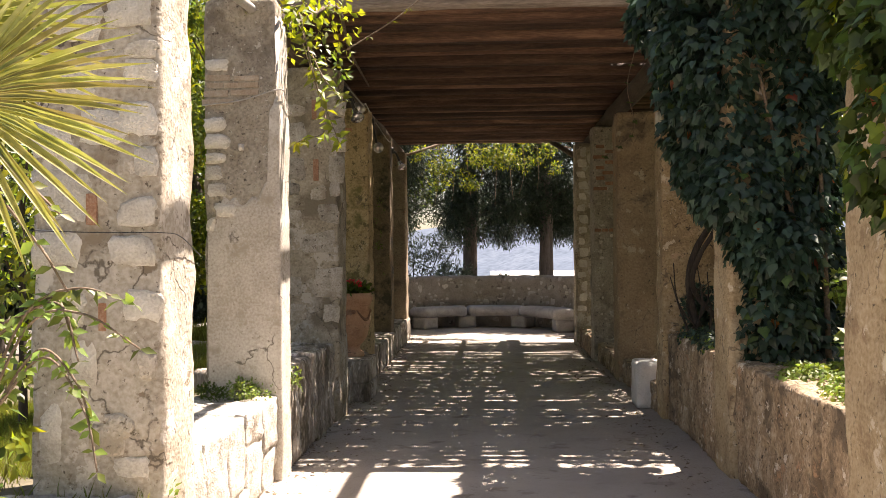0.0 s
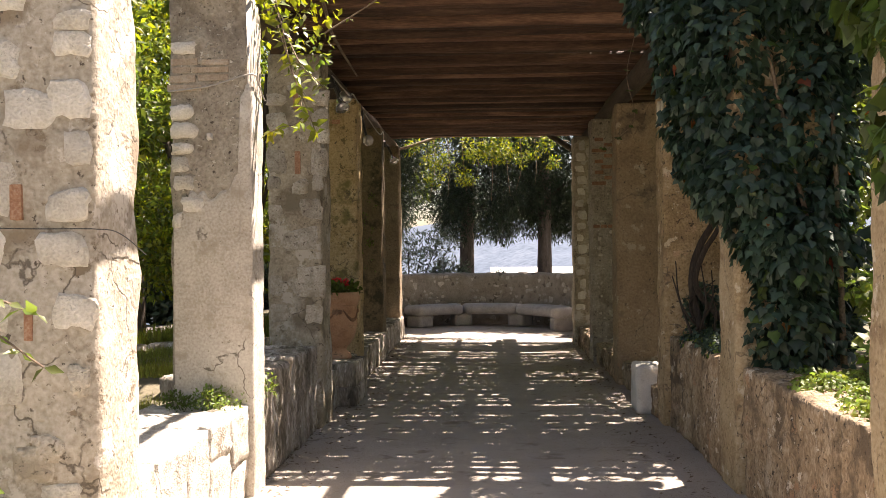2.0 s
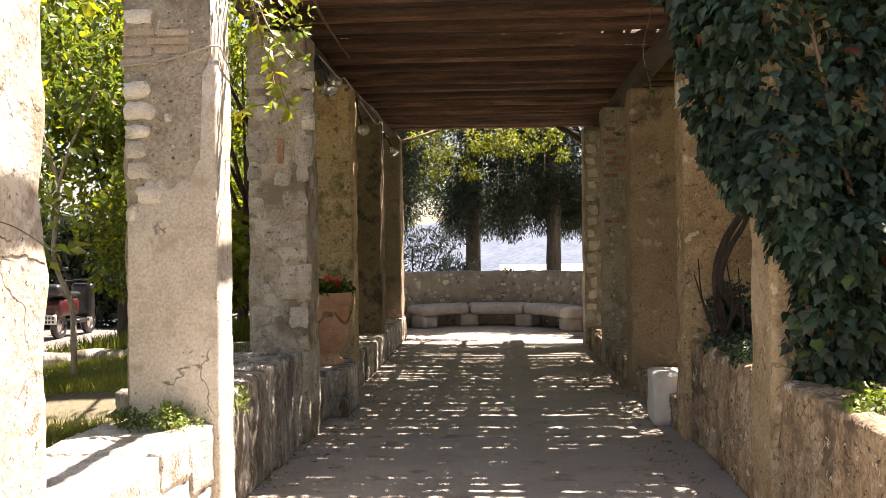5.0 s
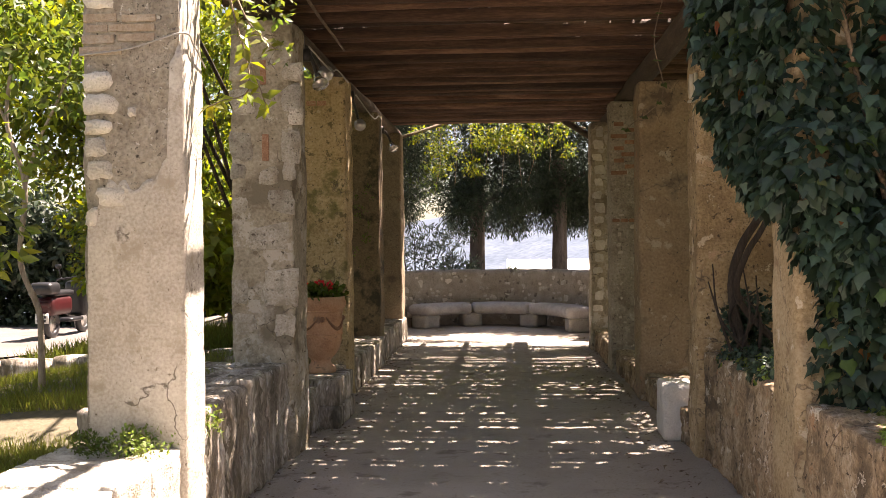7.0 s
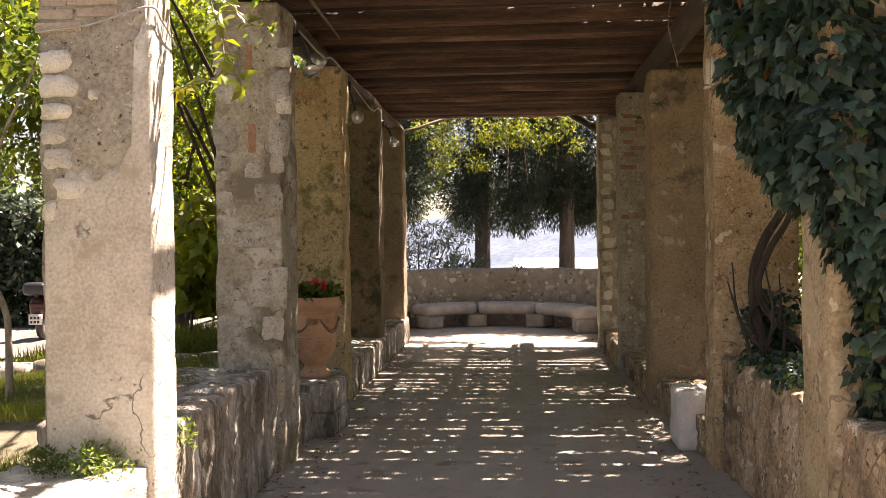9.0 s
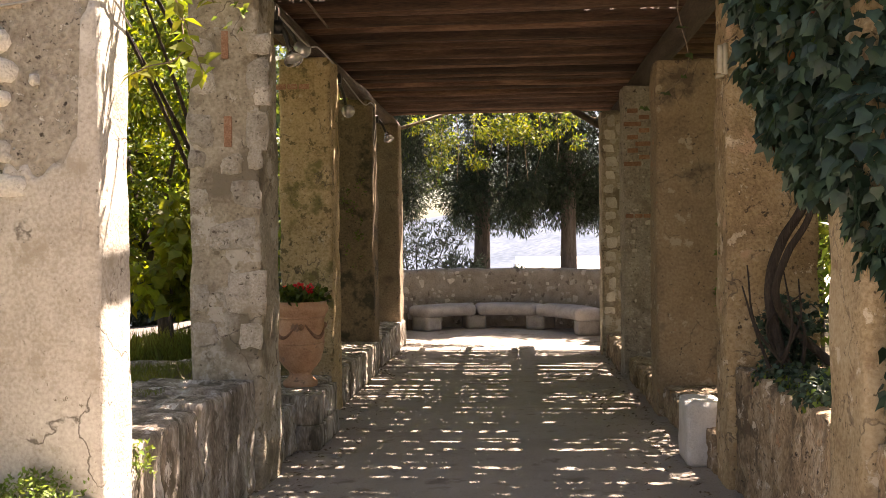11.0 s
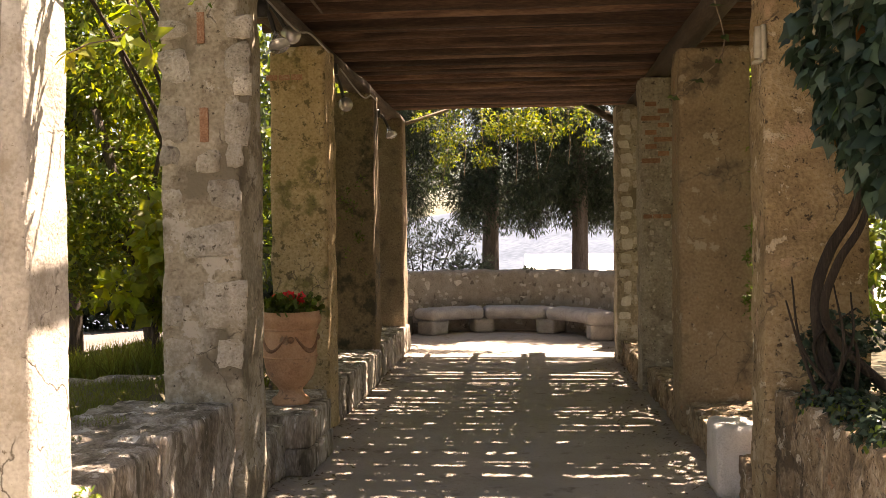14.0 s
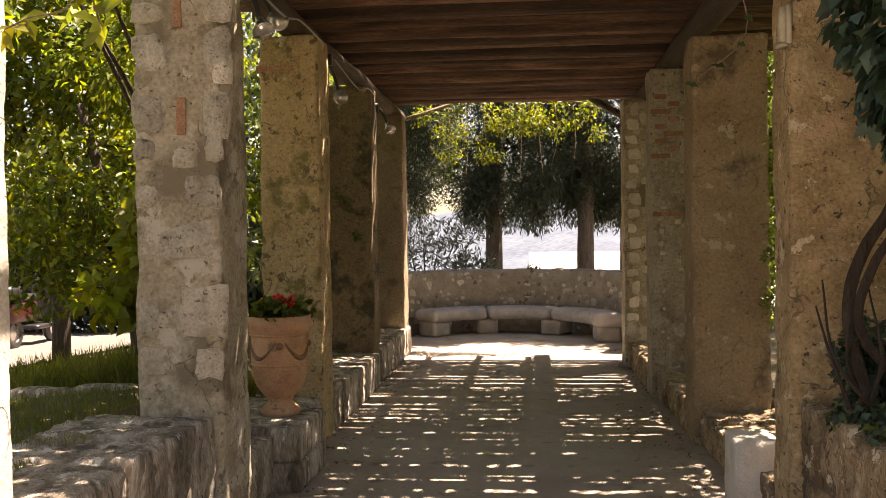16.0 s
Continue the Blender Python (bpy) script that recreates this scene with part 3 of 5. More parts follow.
def coat(parent, x0, x1, y0, y1, z0, z1, mat, seed, label, thick=0.024):
    """A worn coat of render round the front and the passage side of a pillar, broken off along its top."""
    verts, faces = [], []
    path = [(x0 + (x1 - x0) * i / 22, y0) for i in range(23)] + [(x1, y0 + (y1 - y0) * i / 16) for i in range(1, 17)]
    rows = 60
    for i, (px, py) in enumerate(path):
        side = i > 22
        top = z1 + 0.20 * nz((px, py, 0), 4.0, seed) + 0.10 * nz((px, py, 0), 13, seed) + 0.05 * nz((px, py, 0), 34, seed) + (1.35 if side else 0.30 * i / 22 + (0.5 if i > 19 else 0.0))
        for j in range(rows + 1):
            z = z0 + (top - z0) * j / rows
            a = (thick + 0.010 * nz((px, py, z), 3.5, seed) + 0.006 * nz((px, py, z), 14, seed)) * (1.0 if j < rows else -0.6)
            shrink = 0.015 * (z / 3.3) * (x1 - x0)
            verts.append((px + (a if side else 0.7 * a * (i == 22)) - shrink * (px - (x0 + x1) / 2) / (x1 - x0) * 2, py - (0 if side else a) + (shrink if not side else 0), z))
    for i in range(len(path) - 1):
        for j in range(rows):
            a = i * (rows + 1) + j
            faces.append((a, a + rows + 1, a + rows + 2, a + 1))
    return place("render_coat", mesh_of("render_coat", verts, faces), mat, parent, label)


coat(p2, -1.84, -1.355, 6.405, 6.675, 0.0, 1.83, PLASTER_WHITE, 2.2, "pale beige lime render, broken along its top")

# ---- low walls between the pillars ----
def low_wall(name, x0, x1, y0, y1, top, mat, label, seed, blocks, inner, courses=1, flute=0.006):
    """A masonry parapet: a core and a row of facing stones, each a stone of its own."""
    w = thing(name, label, "low wall", "low walls", ((x0 + x1) / 2, (y0 + y1) / 2, 0), kind="structure")
    block("core", (x0 + 0.02, y0, -0.05), (x1 - 0.02, y1, top - 0.012), mat, w, r=0.02, cell=0.05, amp=0.014, freq=5, fine=0.010, seed=seed, flute=flute * 0.5)
    rng = random.Random(int(seed * 10))
    y = y0
    k = 0
    while y < y1 - 0.1:
        d = min(rng.uniform(*blocks), y1 - y)
        if y1 - y - d < 0.15:
            d = y1 - y
        cuts = sorted(rng.uniform(0.25, 0.75) for _ in range(courses - 1))
        split = [top] + [top * (1 - c) for c in cuts] + [0.0]
        for q in range(len(split) - 1):
            dx = rng.uniform(-0.010, 0.010)
            far, near = (x0, x1 + dx) if inner else (x0 + dx, x1)
            up = rng.uniform(-0.014, 0.010) if q == 0 else -0.002
            block("stone_block", (far, y + 0.001, split[q + 1] + 0.001), (near, y + d - 0.001, split[q] + up), mat, w, r=0.020, cell=0.036, amp=0.022, freq=5, fine=0.018, seed=seed + k * 3.1, flute=flute)
            k += 1
        y += d
    return w


# first two parapets take the stone colour lightened for sun
low_wall("parapet", -2.02, -1.37, -3.0, 3.81, 0.56, WALLSTONE_SUNLIT, "pale limestone parapet", 1.0, (0.4, 0.7), True)
low_wall("parapet", -2.02, -1.37, 4.22, 6.41, 0.585, WALLSTONE_SUNLIT, "sunlit pale limestone parapet between pillars", 2.0, (0.3, 0.55), True, 2, 0.004)
low_wall("parapet", -2.05, -1.35, 6.67, 8.74, 0.735, WALLSTONE, "streaked weathered limestone parapet", 3.0, (0.3, 0.6), True)
low_wall("parapet", -2.0, -1.37, 9.23, 11.41, 0.37, WALLSTONE, "low weathered stone parapet", 4.0, (0.35, 0.6), True)
low_wall("parapet", -2.0, -1.345, 11.83, 14.22, 0.37, WALLSTONE, "low weathered stone parapet", 5.0, (0.25, 0.45), True)
low_wall("parapet", -2.0, -1.38, 14.63, 17.3, 0.40, WALLSTONE, "low weathered stone parapet", 6.0, (0.25, 0.45), True)
low_wall("parapet", 1.74, 2.4, -3.0, 3.87, 0.80, WALLSTONE_WARM, "warm brown stone parapet", 7.0, (0.4, 0.7), False)
low_wall("parapet", 1.74, 2.4, 4.31, 6.51, 0.80, WALLSTONE_WARM, "warm brown stone parapet with creeping weeds", 8.0, (0.4, 0.7), False)
low_wall("parapet", 1.73, 2.4, 6.96, 8.85, 0.80, WALLSTONE_WARM, "warm brown stone parapet with ground ivy", 9.0, (0.4, 0.7), False)
low_wall("parapet", 1.66, 2.36, 9.21, 11.39, 0.275, WALLSTONE_WARM, "low brown stone parapet", 10.0, (0.4, 0.7), False)
low_wall("parapet", 1.61, 2.36, 11.81, 13.63, 0.265, WALLSTONE_WARM, "low brown stone parapet", 11.0, (0.4, 0.7), False)
low_wall("parapet", 1.55, 2.36, 14.05, 15.9, 0.30, WALLSTONE_WARM, "low brown stone parapet", 12.0, (0.4, 0.7), False)

# ---- roof of poles on logs ----
ROOF_Z = 3.62
for x, zz in ((-1.62, 3.43), (1.80, 3.43)):
    pts = [(x + 0.03 * nz((0, y, 0), 0.6, x), y, zz + 0.025 * nz((0, y, 2), 0.5, x)) for y in np.linspace(2.5, 18.0, 40)]
    v, f = tube(pts, [0.11 + 0.012 * nz((0, q[1], 0), 1.2) for q in pts], 12, 0.06, x)
    tagged(place("purlin_log", mesh_of("purlin_log", v, f), BEAM), "dark log laid along the pillar tops", "beam", "purlin logs")

roof = thing("pole_roof", "roof of dark wooden poles laid side by side", "roof", loc=(0.1, 12.8, ROOF_Z), kind="structure")
pole_rng = random.Random(11)
POLE_MESHES = []
for s in range(7):
    pts = [(x, 0.018 * nz((x, 0, 0), 0.8, s * 5.0), 0.016 * nz((x, 0, 3), 0.9, s * 5.0)) for x in np.linspace(-2.05, 2.75, 24)]
    r0 = (0.085, 0.06, 0.07, 0.05, 0.075, 0.055, 0.065)[s]
    v, f = tube(pts, [r0 * (1 + 0.08 * nz((p[0], 1, 0), 1.5, s * 3.0)) for p in pts], 10, 0.05, s)
    me = mesh_of("pole", v, f)
    me.materials.append(WOOD)
    POLE_MESHES.append((r0, me))
y = 8.05
while y < 17.6:
    r0, me = POLE_MESHES[pole_rng.randrange(7)]
    gap = pole_rng.choice([0.006, 0.012, 0.018, 0.026, 0.042])
    gap *= 1.0 if y > 13.0 or y < 8.8 else 0.68
    y += r0 * 0.98 + gap / 2
    m = Matrix.Translation((0.09 + pole_rng.uniform(-0.12, 0.12), y, ROOF_Z + pole_rng.uniform(-0.05, 0.06))) @ Matrix.Rotation(pole_rng.uniform(-0.014, 0.014), 4, "Z") @ Matrix.Rotation(pole_rng.choice([0, math.pi]), 4, "X")
    place("pole", me, WOOD, roof, m=m)
    y += r0 * 0.98 + gap / 2
for x, ya, yb, dz in ((-0.42, 2.2, 12.2, 0), (0.64, 2.2, 12.4, 0), (1.43, 2.2, 12.0, 0), (0.46, 11.6, 18.0, 0.12), (1.14, 11.5, 18.1, 0.12), (1.81, 11.7, 18.0, 0.12)):
    pts = [(x + 0.03 * nz((0, y, 0), 0.6, x), y, ROOF_Z + 0.17 + dz + 0.01 * nz((0, y, 2), 0.5, x)) for y in np.linspace(ya, yb, 26)]
    v, f = tube(pts, 0.045 if x < 0 else 0.07 if dz == 0 else 0.05, 10, 0.05, x)
    tagged(place("top_beam", mesh_of("top_beam", v, f), BEAM), "long wooden beam across the roof poles", "beam", "top beams")

pts = [(x, 7.86 + 0.03 * nz((x, 0, 0), 0.8, 3.0), 3.66 + 0.02 * nz((x, 0, 0), 0.9, 6.0)) for x in np.linspace(-2.0, 2.7, 30)]
v, f = tube(pts, [0.085 + 0.012 * nz((q[0], 0, 0), 1.6, 2.0) for q in pts], 14, 0.06, 5.0)
tagged(place("front_log", mesh_of("front_log", v, f), WOOD_GREY), "sun-bleached grey log along the roof's front edge", "beam")

# ---- curved seat and wall at the end ----
SEAT_C = Vector((-0.10, 18.42))


def arc_block(name, r0, r1, a0, a1, z0, z1, mat, parent, label="", seed=0.0, amp=0.008, rnd=0.06, cell=0.07):
    """A weathered block bent round the seat's centre; angles in degrees from +x."""
    length = radians(a1 - a0) * (r0 + r1) / 2
    v, f = rough_box((0, r0, z0), (length, r1, z1), r=rnd, cell=cell, amp=amp, freq=5, fine=0.004, seed=seed)
    out = []
    for x, y, z in v:
        a = radians(a1) - (radians(a1 - a0)) * x / length
        out.append((SEAT_C.x + y * math.cos(a), SEAT_C.y + y * math.sin(a), z))
    return place(name, mesh_of(name, out, f), mat, parent, label)


ex = thing("curved_wall", "curved rubble-stone wall behind the bench", "wall", loc=(0.1, 20, 0), kind="structure")
arc_block("core", 1.96, 2.32, -28, 205, -0.2, 1.06, MORTAR, ex, seed=3.3, amp=0.03, rnd=0.06)
rng_e = random.Random(77)
laid = []
for attempt in range(6000):
    w = 0.07 + 0.17 * rng_e.random() ** 1.7
    h = w * rng_e.uniform(0.5, 0.95)
    a, z = rng_e.uniform(2, 176), rng_e.uniform(0.08, 1.0)
    arc = radians(a) * 1.97
    if z + h / 2 > 1.06 or any(abs(arc - b) < (w + c) * 0.52 and abs(z - e) < (h + d) * 0.52 for b, c, e, d in laid):
        continue
    laid.append((arc, w, z, h))
    th = radians(a)
    stone(ex, (SEAT_C.x + 1.972 * math.cos(th), SEAT_C.y + 1.972 * math.sin(th), z), w, h, 0.008, turn=math.degrees(th) - 90, mat=RUBBLE, tilt=rng_e.uniform(-14, 14))
    if len(laid) > 230:
        break
bench = thing("curved_bench", "curved grey stone bench in three slabs", "bench", loc=(0.1, 19.3, 0))
for a0, a1, s in ((0, 58, 1.0), (59, 101.5, 2.0), (102.5, 145, 3.0)):
    arc_block("seat", 1.36, 1.86, a0, a1, 0.24, 0.45, BENCH, bench, seed=s, amp=0.006, rnd=0.085)
for a in (9, 59, 102, 136):
    arc_block("foot", 1.43, 1.80, a - 7, a + 7, 0.0, 0.25, BENCH, bench, seed=a, amp=0.006, rnd=0.02)


# ---- plants ----
def plant(name, label, category, group="", loc=(0, 0, 0)):
    return thing(name, label, category, group, loc)


def crown(parent, name, centres, radii, n, size, shape, mat, seed, shell=0.45, droop=0.35, jitter=0.7, label="", face_up=0.5):
    rng = np.random.default_rng(seed)
    P, D = clump_points(centres, radii, n, rng, shell)
    W = D * 0.7 + np.array([0, 0, -droop])
    F = D * 0.6 + np.array([0, 0, face_up])
    S = size * rng.uniform(0.6, 1.25, n)
    ob = place(name, leaf_mesh(name, P, S, W, F, shape, seed + 1, jitter), mat, parent, label)
    return ob


def limb(parent, name, pts, r0, r1, mat=BARK, n=14, seg=9, seed=0.0):
    q = glide(pts, n)
    v, f = tube(q, [r0 + (r1 - r0) * i / (n - 1) for i in range(n)], seg, 0.12, seed)
    return place(name, mesh_of(name, v, f), mat, parent)


def cluster(c, spread, k, r, seed):
    rng = random.Random(seed)
    cs, rs = [], []
    for _ in range(k):
        cs.append(tuple(c[i] + rng.uniform(-1, 1) * spread[i] for i in range(3)))
        a = r * rng.uniform(0.6, 1.3)
        rs.append((a, a, a * rng.uniform(0.6, 0.9)))
    return cs, rs


def tree(name, label, base, height, crown_c, spread, k, r, n, size, shape, mat, seed, trunk=0.12, limbs=5, mat2=None, lean=(0, 0), crown_label=""):
    t = plant(name, label, "tree" if "tree" in name else "shrub", loc=base)
    rng = random.Random(seed)
    bx, by, bz = base
    top = (bx + lean[0], by + lean[1], bz + height)
    limb(t, "trunk", [(bx, by, bz - 0.1), (bx + lean[0] * 0.3, by + lean[1] * 0.3, bz + height * 0.4), top], trunk, trunk * 0.45, seed=seed)
    cs, rs = cluster(crown_c, spread, k, r, seed)
    for i in range(limbs):
        c = cs[i % len(cs)]
        f = rng.uniform(0.35, 0.9)
        st = (bx + lean[0] * f, by + lean[1] * f, bz + height * f)
        limb(t, "limb", [st, ((st[0] + c[0]) / 2, (st[1] + c[1]) / 2, (st[2] + c[2]) / 2 + 0.1), c], trunk * 0.4, trunk * 0.1, n=8, seg=6, seed=seed + i)
    # second leaf tone; LEAF_YELLOW here paints sunlit leaves into the crown
    if mat2:
        h = n * 2 // 5
        crown(t, "crown", cs, rs, n - h, size, shape, mat, seed, label=crown_label)
        crown(t, "second_tone_leaves", cs, rs, h, size, shape, mat2, seed + 50, shell=0.7)
    else:
        crown(t, "crown", cs, rs, n, size, shape, mat, seed, label=crown_label)
    return t


# trees beyond the seat
far_trees = [
    (-0.43, 23.2, 0.18, 0.06, 201), (1.41, 23.2, 0.18, 0.0, 202), (2.35, 24.0, 0.2, 0.0, 203), (-2.6, 25.0, 0.2, 0.0, 204),
]
for x, y, r, ln, sd in far_trees:
    t = plant("evergreen_tree", "dark evergreen tree with hanging sprays behind the curved wall", "tree", "evergreens behind the wall", (x, y, -0.5))
    limb(t, "trunk", [(x, y, -0.8), (x + 0.02, y, 2.0), (x + ln, y + 0.1, 8.5)], r * 1.12, r * 0.7, BARK_LIT, seed=sd, n=16, seg=14)
    rng = random.Random(sd)
    cs, rs = [], []
    for i in range(34):
        a = rng.uniform(0, 2 * math.pi)
        d = rng.uniform(0.3, 2.3)
        z = 2.55 + 5.6 * rng.random() ** 1.5
        cs.append((x + d * math.cos(a), y + d * math.sin(a) * 0.75, z))
        q = rng.uniform(0.45, 0.8)
        rs.append((q, q, q * 0.75))
    for i in range(9):
        limb(t, "limb", [(x, y, cs[i][2] - 0.4), ((x + cs[i][0]) / 2, (y + cs[i][1]) / 2, cs[i][2] + 0.1), cs[i]], 0.05, 0.012, n=7, seg=6, seed=i)
    crown(t, "crown", cs, rs, 32000, 0.13, "narrow", LEAF_DARK, sd, shell=0.3, droop=0.25, jitter=0.8)
    hs = [(c[0], c[1], c[2] - 0.5) for c in cs if c[2] < 4.4]
    crown(t, "hanging_sprays", hs, [(0.36, 0.34, 0.42)] * len(hs), 9000, 0.12, "narrow", LEAF_DARK, sd + 20, shell=0.1, droop=0.9, jitter=0.55)
# canopy hidden above the roof edge, added to cast shade on the seat
t = plant("seat_shade_tree", "unseen evergreen canopy added to shade the curved seat", "tree", loc=(-3.6, 22.5, -0.5))
limb(t, "trunk", [(-3.6, 22.5, -0.8), (-3.4, 22.2, 3.0), (-2.4, 21.4, 6.5)], 0.24, 0.12, n=16, seg=12)
cs, rs = cluster((1.7, 20.95, 5.7), (3.2, 0.8, 0.6), 40, 0.75, 31)
for i in range(8):
    limb(t, "limb", [(-2.8, 21.7, 5.3), ((cs[i][0] - 2.6) / 2, (cs[i][1] + 21.5) / 2, 6.1), cs[i]], 0.06, 0.012, n=8, seg=6, seed=i)
crown(t, "crown", cs, rs, 32000, 0.17, "leaf", LEAF_DARK, 32, shell=0.2)
for i, (c, sp, k, r, n, mat) in enumerate((((-5.5, 24.5, 3.4), (2.2, 1.2, 1.9), 16, 0.9, 9000, LEAF_DARK), ((5.6, 24.0, 3.6), (2.0, 1.2, 2.0), 16, 0.9, 9000, LEAF_DARK))):
    tree("background_tree", "dark evergreen tree beyond the garden", (c[0], c[1], -1.0), 4.5, c, sp, k, r, n, 0.17, "leaf", mat, 240 + i, trunk=0.18)
b = plant("bush", "grey-green bush behind the curved wall", "bush", loc=(-1.7, 22.0, -0.3))
for i in range(7):
    limb(b, "stem", [(-1.7, 22, -0.4), (-1.7 + 0.15 * (i - 3), 22.0, 0.8), (-1.7 + 0.33 * (i - 3), 21.9, 1.7)], 0.03, 0.008, n=7, seg=6, seed=i)
cs, rs = cluster((-1.6, 21.9, 1.35), (1.0, 0.35, 0.42), 18, 0.36, 41)
crown(b, "crown", cs, rs, 3000, 0.13, "narrow", LEAF_GREY, 42, droop=-0.4)
b = plant("bush", "low dark bush at the foot of an evergreen", "bush", loc=(-0.5, 21.7, -0.2))
cs, rs = cluster((-0.35, 21.6, 0.95), (0.7, 0.2, 0.18), 7, 0.22, 44)
crown(b, "crown", cs, rs, 900, 0.09, "leaf", LEAF_GREY, 45)

# vine curtain under the far edge of the roof
v_ = plant("climbing_vine", "yellow-green backlit vine hanging from the roof edge", "vine", loc=(0, 18.3, 3.5))
cs, rs = cluster((-0.05, 18.1, 3.45), (1.4, 0.18, 0.30), 26, 0.20, 51)
cs2, rs2 = cluster((-0.1, 18.1, 3.1), (0.9, 0.2, 0.30), 16, 0.18, 52)
limb(v_, "stem", [(-1.5, 17.9, 3.4), (-0.4, 18.3, 3.75), (0.6, 18.3, 3.7), (1.6, 17.9, 3.5)], 0.03, 0.015, TWIG, 20, 7)
for i in range(8):
    x = -0.9 + 0.27 * i
    limb(v_, "tendril", [(x, 18.3, 3.6), (x + 0.03, 18.28, 3.1), (x + 0.08 * ((i % 3) - 1), 18.25, 2.45 + 0.1 * (i % 4))], 0.007, 0.004, TWIG, 10, 5, seed=i)
crown(v_, "leaves", cs + cs2, rs + rs2, 2300, 0.062, "leaf", LEAF_YELLOW, 53, shell=0.1)
crown(v_, "green_leaves", cs + cs2, rs + rs2, 1900, 0.062, "leaf", CREEPER, 54, shell=0.1)

# leaves added over the roof poles to cut and dapple the sun below
rng = np.random.default_rng(61)
n = 52000
P = np.stack([rng.uniform(-2.1, 3.3, n), rng.uniform(8.0, 17.6, n), 3.72 + 0.7 * rng.random(n) ** 2], 1)
# cover thinned by zone to set where sun reaches the floor
P = P[[nz(p, 0.9, 4.0) > (-0.12 if p[1] > 13.0 else -0.30 if p[1] < 8.9 else -0.70) for p in P]]
v_ = plant("roof_shade_vine", "vine foliage added over the pergola roof to break up the sunlight", "vine", loc=(0, 13, 3.8))
place("leaves", leaf_mesh("leaves", P, rng.uniform(0.03, 0.10, len(P)), (0, 0, 0.01), (0, 0, 1), "ivy", 62, 0.45), CREEPER, v_)
for i in range(5):
    x = -1.6 + 0.8 * i
    limb(v_, "stem", [(x, 7.9, 3.74), (x + 0.3, 11, 3.78), (x - 0.2, 14, 3.76), (x + 0.2, 18, 3.78)], 0.025, 0.012, TWIG, 24, 6, seed=i)


# ivy and creepers on the pillars
def ivy_mass(name, label, base, cs, rs, n, size, mats, seed, stem_pts, shape="ivy", stem=0.022):
    p = plant(name, label, "climbing plant", loc=base)
    for i, q in enumerate(stem_pts):
        limb(p, "stem", q, stem, stem * 0.4, TWIG, 16, 7, seed=seed + i)
    for j, (mat, share, nm, lb) in enumerate(mats):
        crown(p, nm, cs, rs, int(n * share), size, shape, mat, seed + 7 * j, shell=0.72, droop=0.9, jitter=0.33, label=lb, face_up=0.15)
    return p


cs, rs = [], []
rng = random.Random(71)
for i in range(44):
    z = 1.01 + 3.0 * i / 43
    wide = 0.18 + 0.12 * (z - 1.2)
    cs.append((2.04 + rng.uniform(-wide, wide + 0.15) + max(0.0, 0.13 * (2.1 - z)), 6.46 + rng.uniform(-0.12, 0.35), z + rng.uniform(-0.1, 0.1)))
    q = rng.uniform(0.17, 0.30)
    rs.append((q, q * 0.9, q * 1.15))
for i in range(16):
    cs.append((1.76 + rng.uniform(-0.32, 0.66), 6.72 + rng.uniform(-0.3, 0.9), 3.24 + rng.uniform(-0.35, 0.55)))
    q = rng.uniform(0.22, 0.34)
    rs.append((q, q, q))
for i in range(18):
    z = 1.95 + 1.65 * i / 17
    cs.append((1.68 - 0.16 * (z - 1.95) + rng.uniform(-0.05, 0.12), 6.98 + rng.uniform(-0.15, 0.15), z))
    q = rng.uniform(0.17, 0.24)
    rs.append((q, q, q * 1.2))
ivy_mass("ivy", "dense dark green ivy smothering a pillar", (2.03, 6.50, 0.79), cs, rs, 25000, 0.078, ((IVY, 0.97, "leaves", ""), (RED_LEAF, 0.004, "autumn_leaves", "reddish autumn leaves"), (CREEPER, 0.03, "second_tone_leaves", "")), 72,
         [[(2.26, 6.44, 0.75), (2.15, 6.41, 1.60), (1.92, 6.44, 2.73), (1.80, 6.61, 3.75)], [(2.38, 6.50, 0.75), (2.32, 6.44, 1.94), (2.26, 6.50, 3.63)]])
cs, rs = [], []
for i in range(30):
    z = 1.77 + 1.9 * i / 29
    cs.append((1.94 + rng.uniform(-0.25, 0.45) - 0.10 * (z - 1.7), 3.78 + rng.uniform(-0.12, 0.3), z))
    q = rng.uniform(0.16, 0.27)
    rs.append((q, q * 0.8, q * 1.1))
ivy_mass("creeper", "green creeper turning red hanging over a pillar", (1.97, 3.70, 0.81), cs, rs, 8500, 0.075, ((CREEPER, 0.94, "leaves", ""), (RED_LEAF, 0.016, "autumn_leaves", "red and orange autumn leaves"), (LEAF_YELLOW, 0.05, "second_tone_leaves", "")), 75,
         [[(2.32, 3.64, 0.76), (2.21, 3.64, 1.71), (2.03, 3.67, 2.73), (1.86, 3.70, 3.63)]])
cs, rs = cluster((2.10, 5.49, 0.81), (0.22, 0.8, 0.02), 24, 0.12, 76)
rs = [(a, a * 1.3, a * 0.45) for a, _, _ in rs]
ivy_mass("creeping_weed", "sunlit yellow-green weed creeping over the parapet", (2.03, 5.49, 0.79), cs, rs, 5200, 0.026, ((IVY_LIGHT, 1.0, "leaves", ""),), 77,
         [[(2.15, 4.82, 0.81), (1.86, 5.49, 0.83), (1.76, 5.94, 0.79), (1.70, 6.05, 0.63)]], "ivy", 0.005)
cs, rs = cluster((2.01, 7.95, 0.81), (0.18, 0.65, 0.03), 26, 0.11, 78)
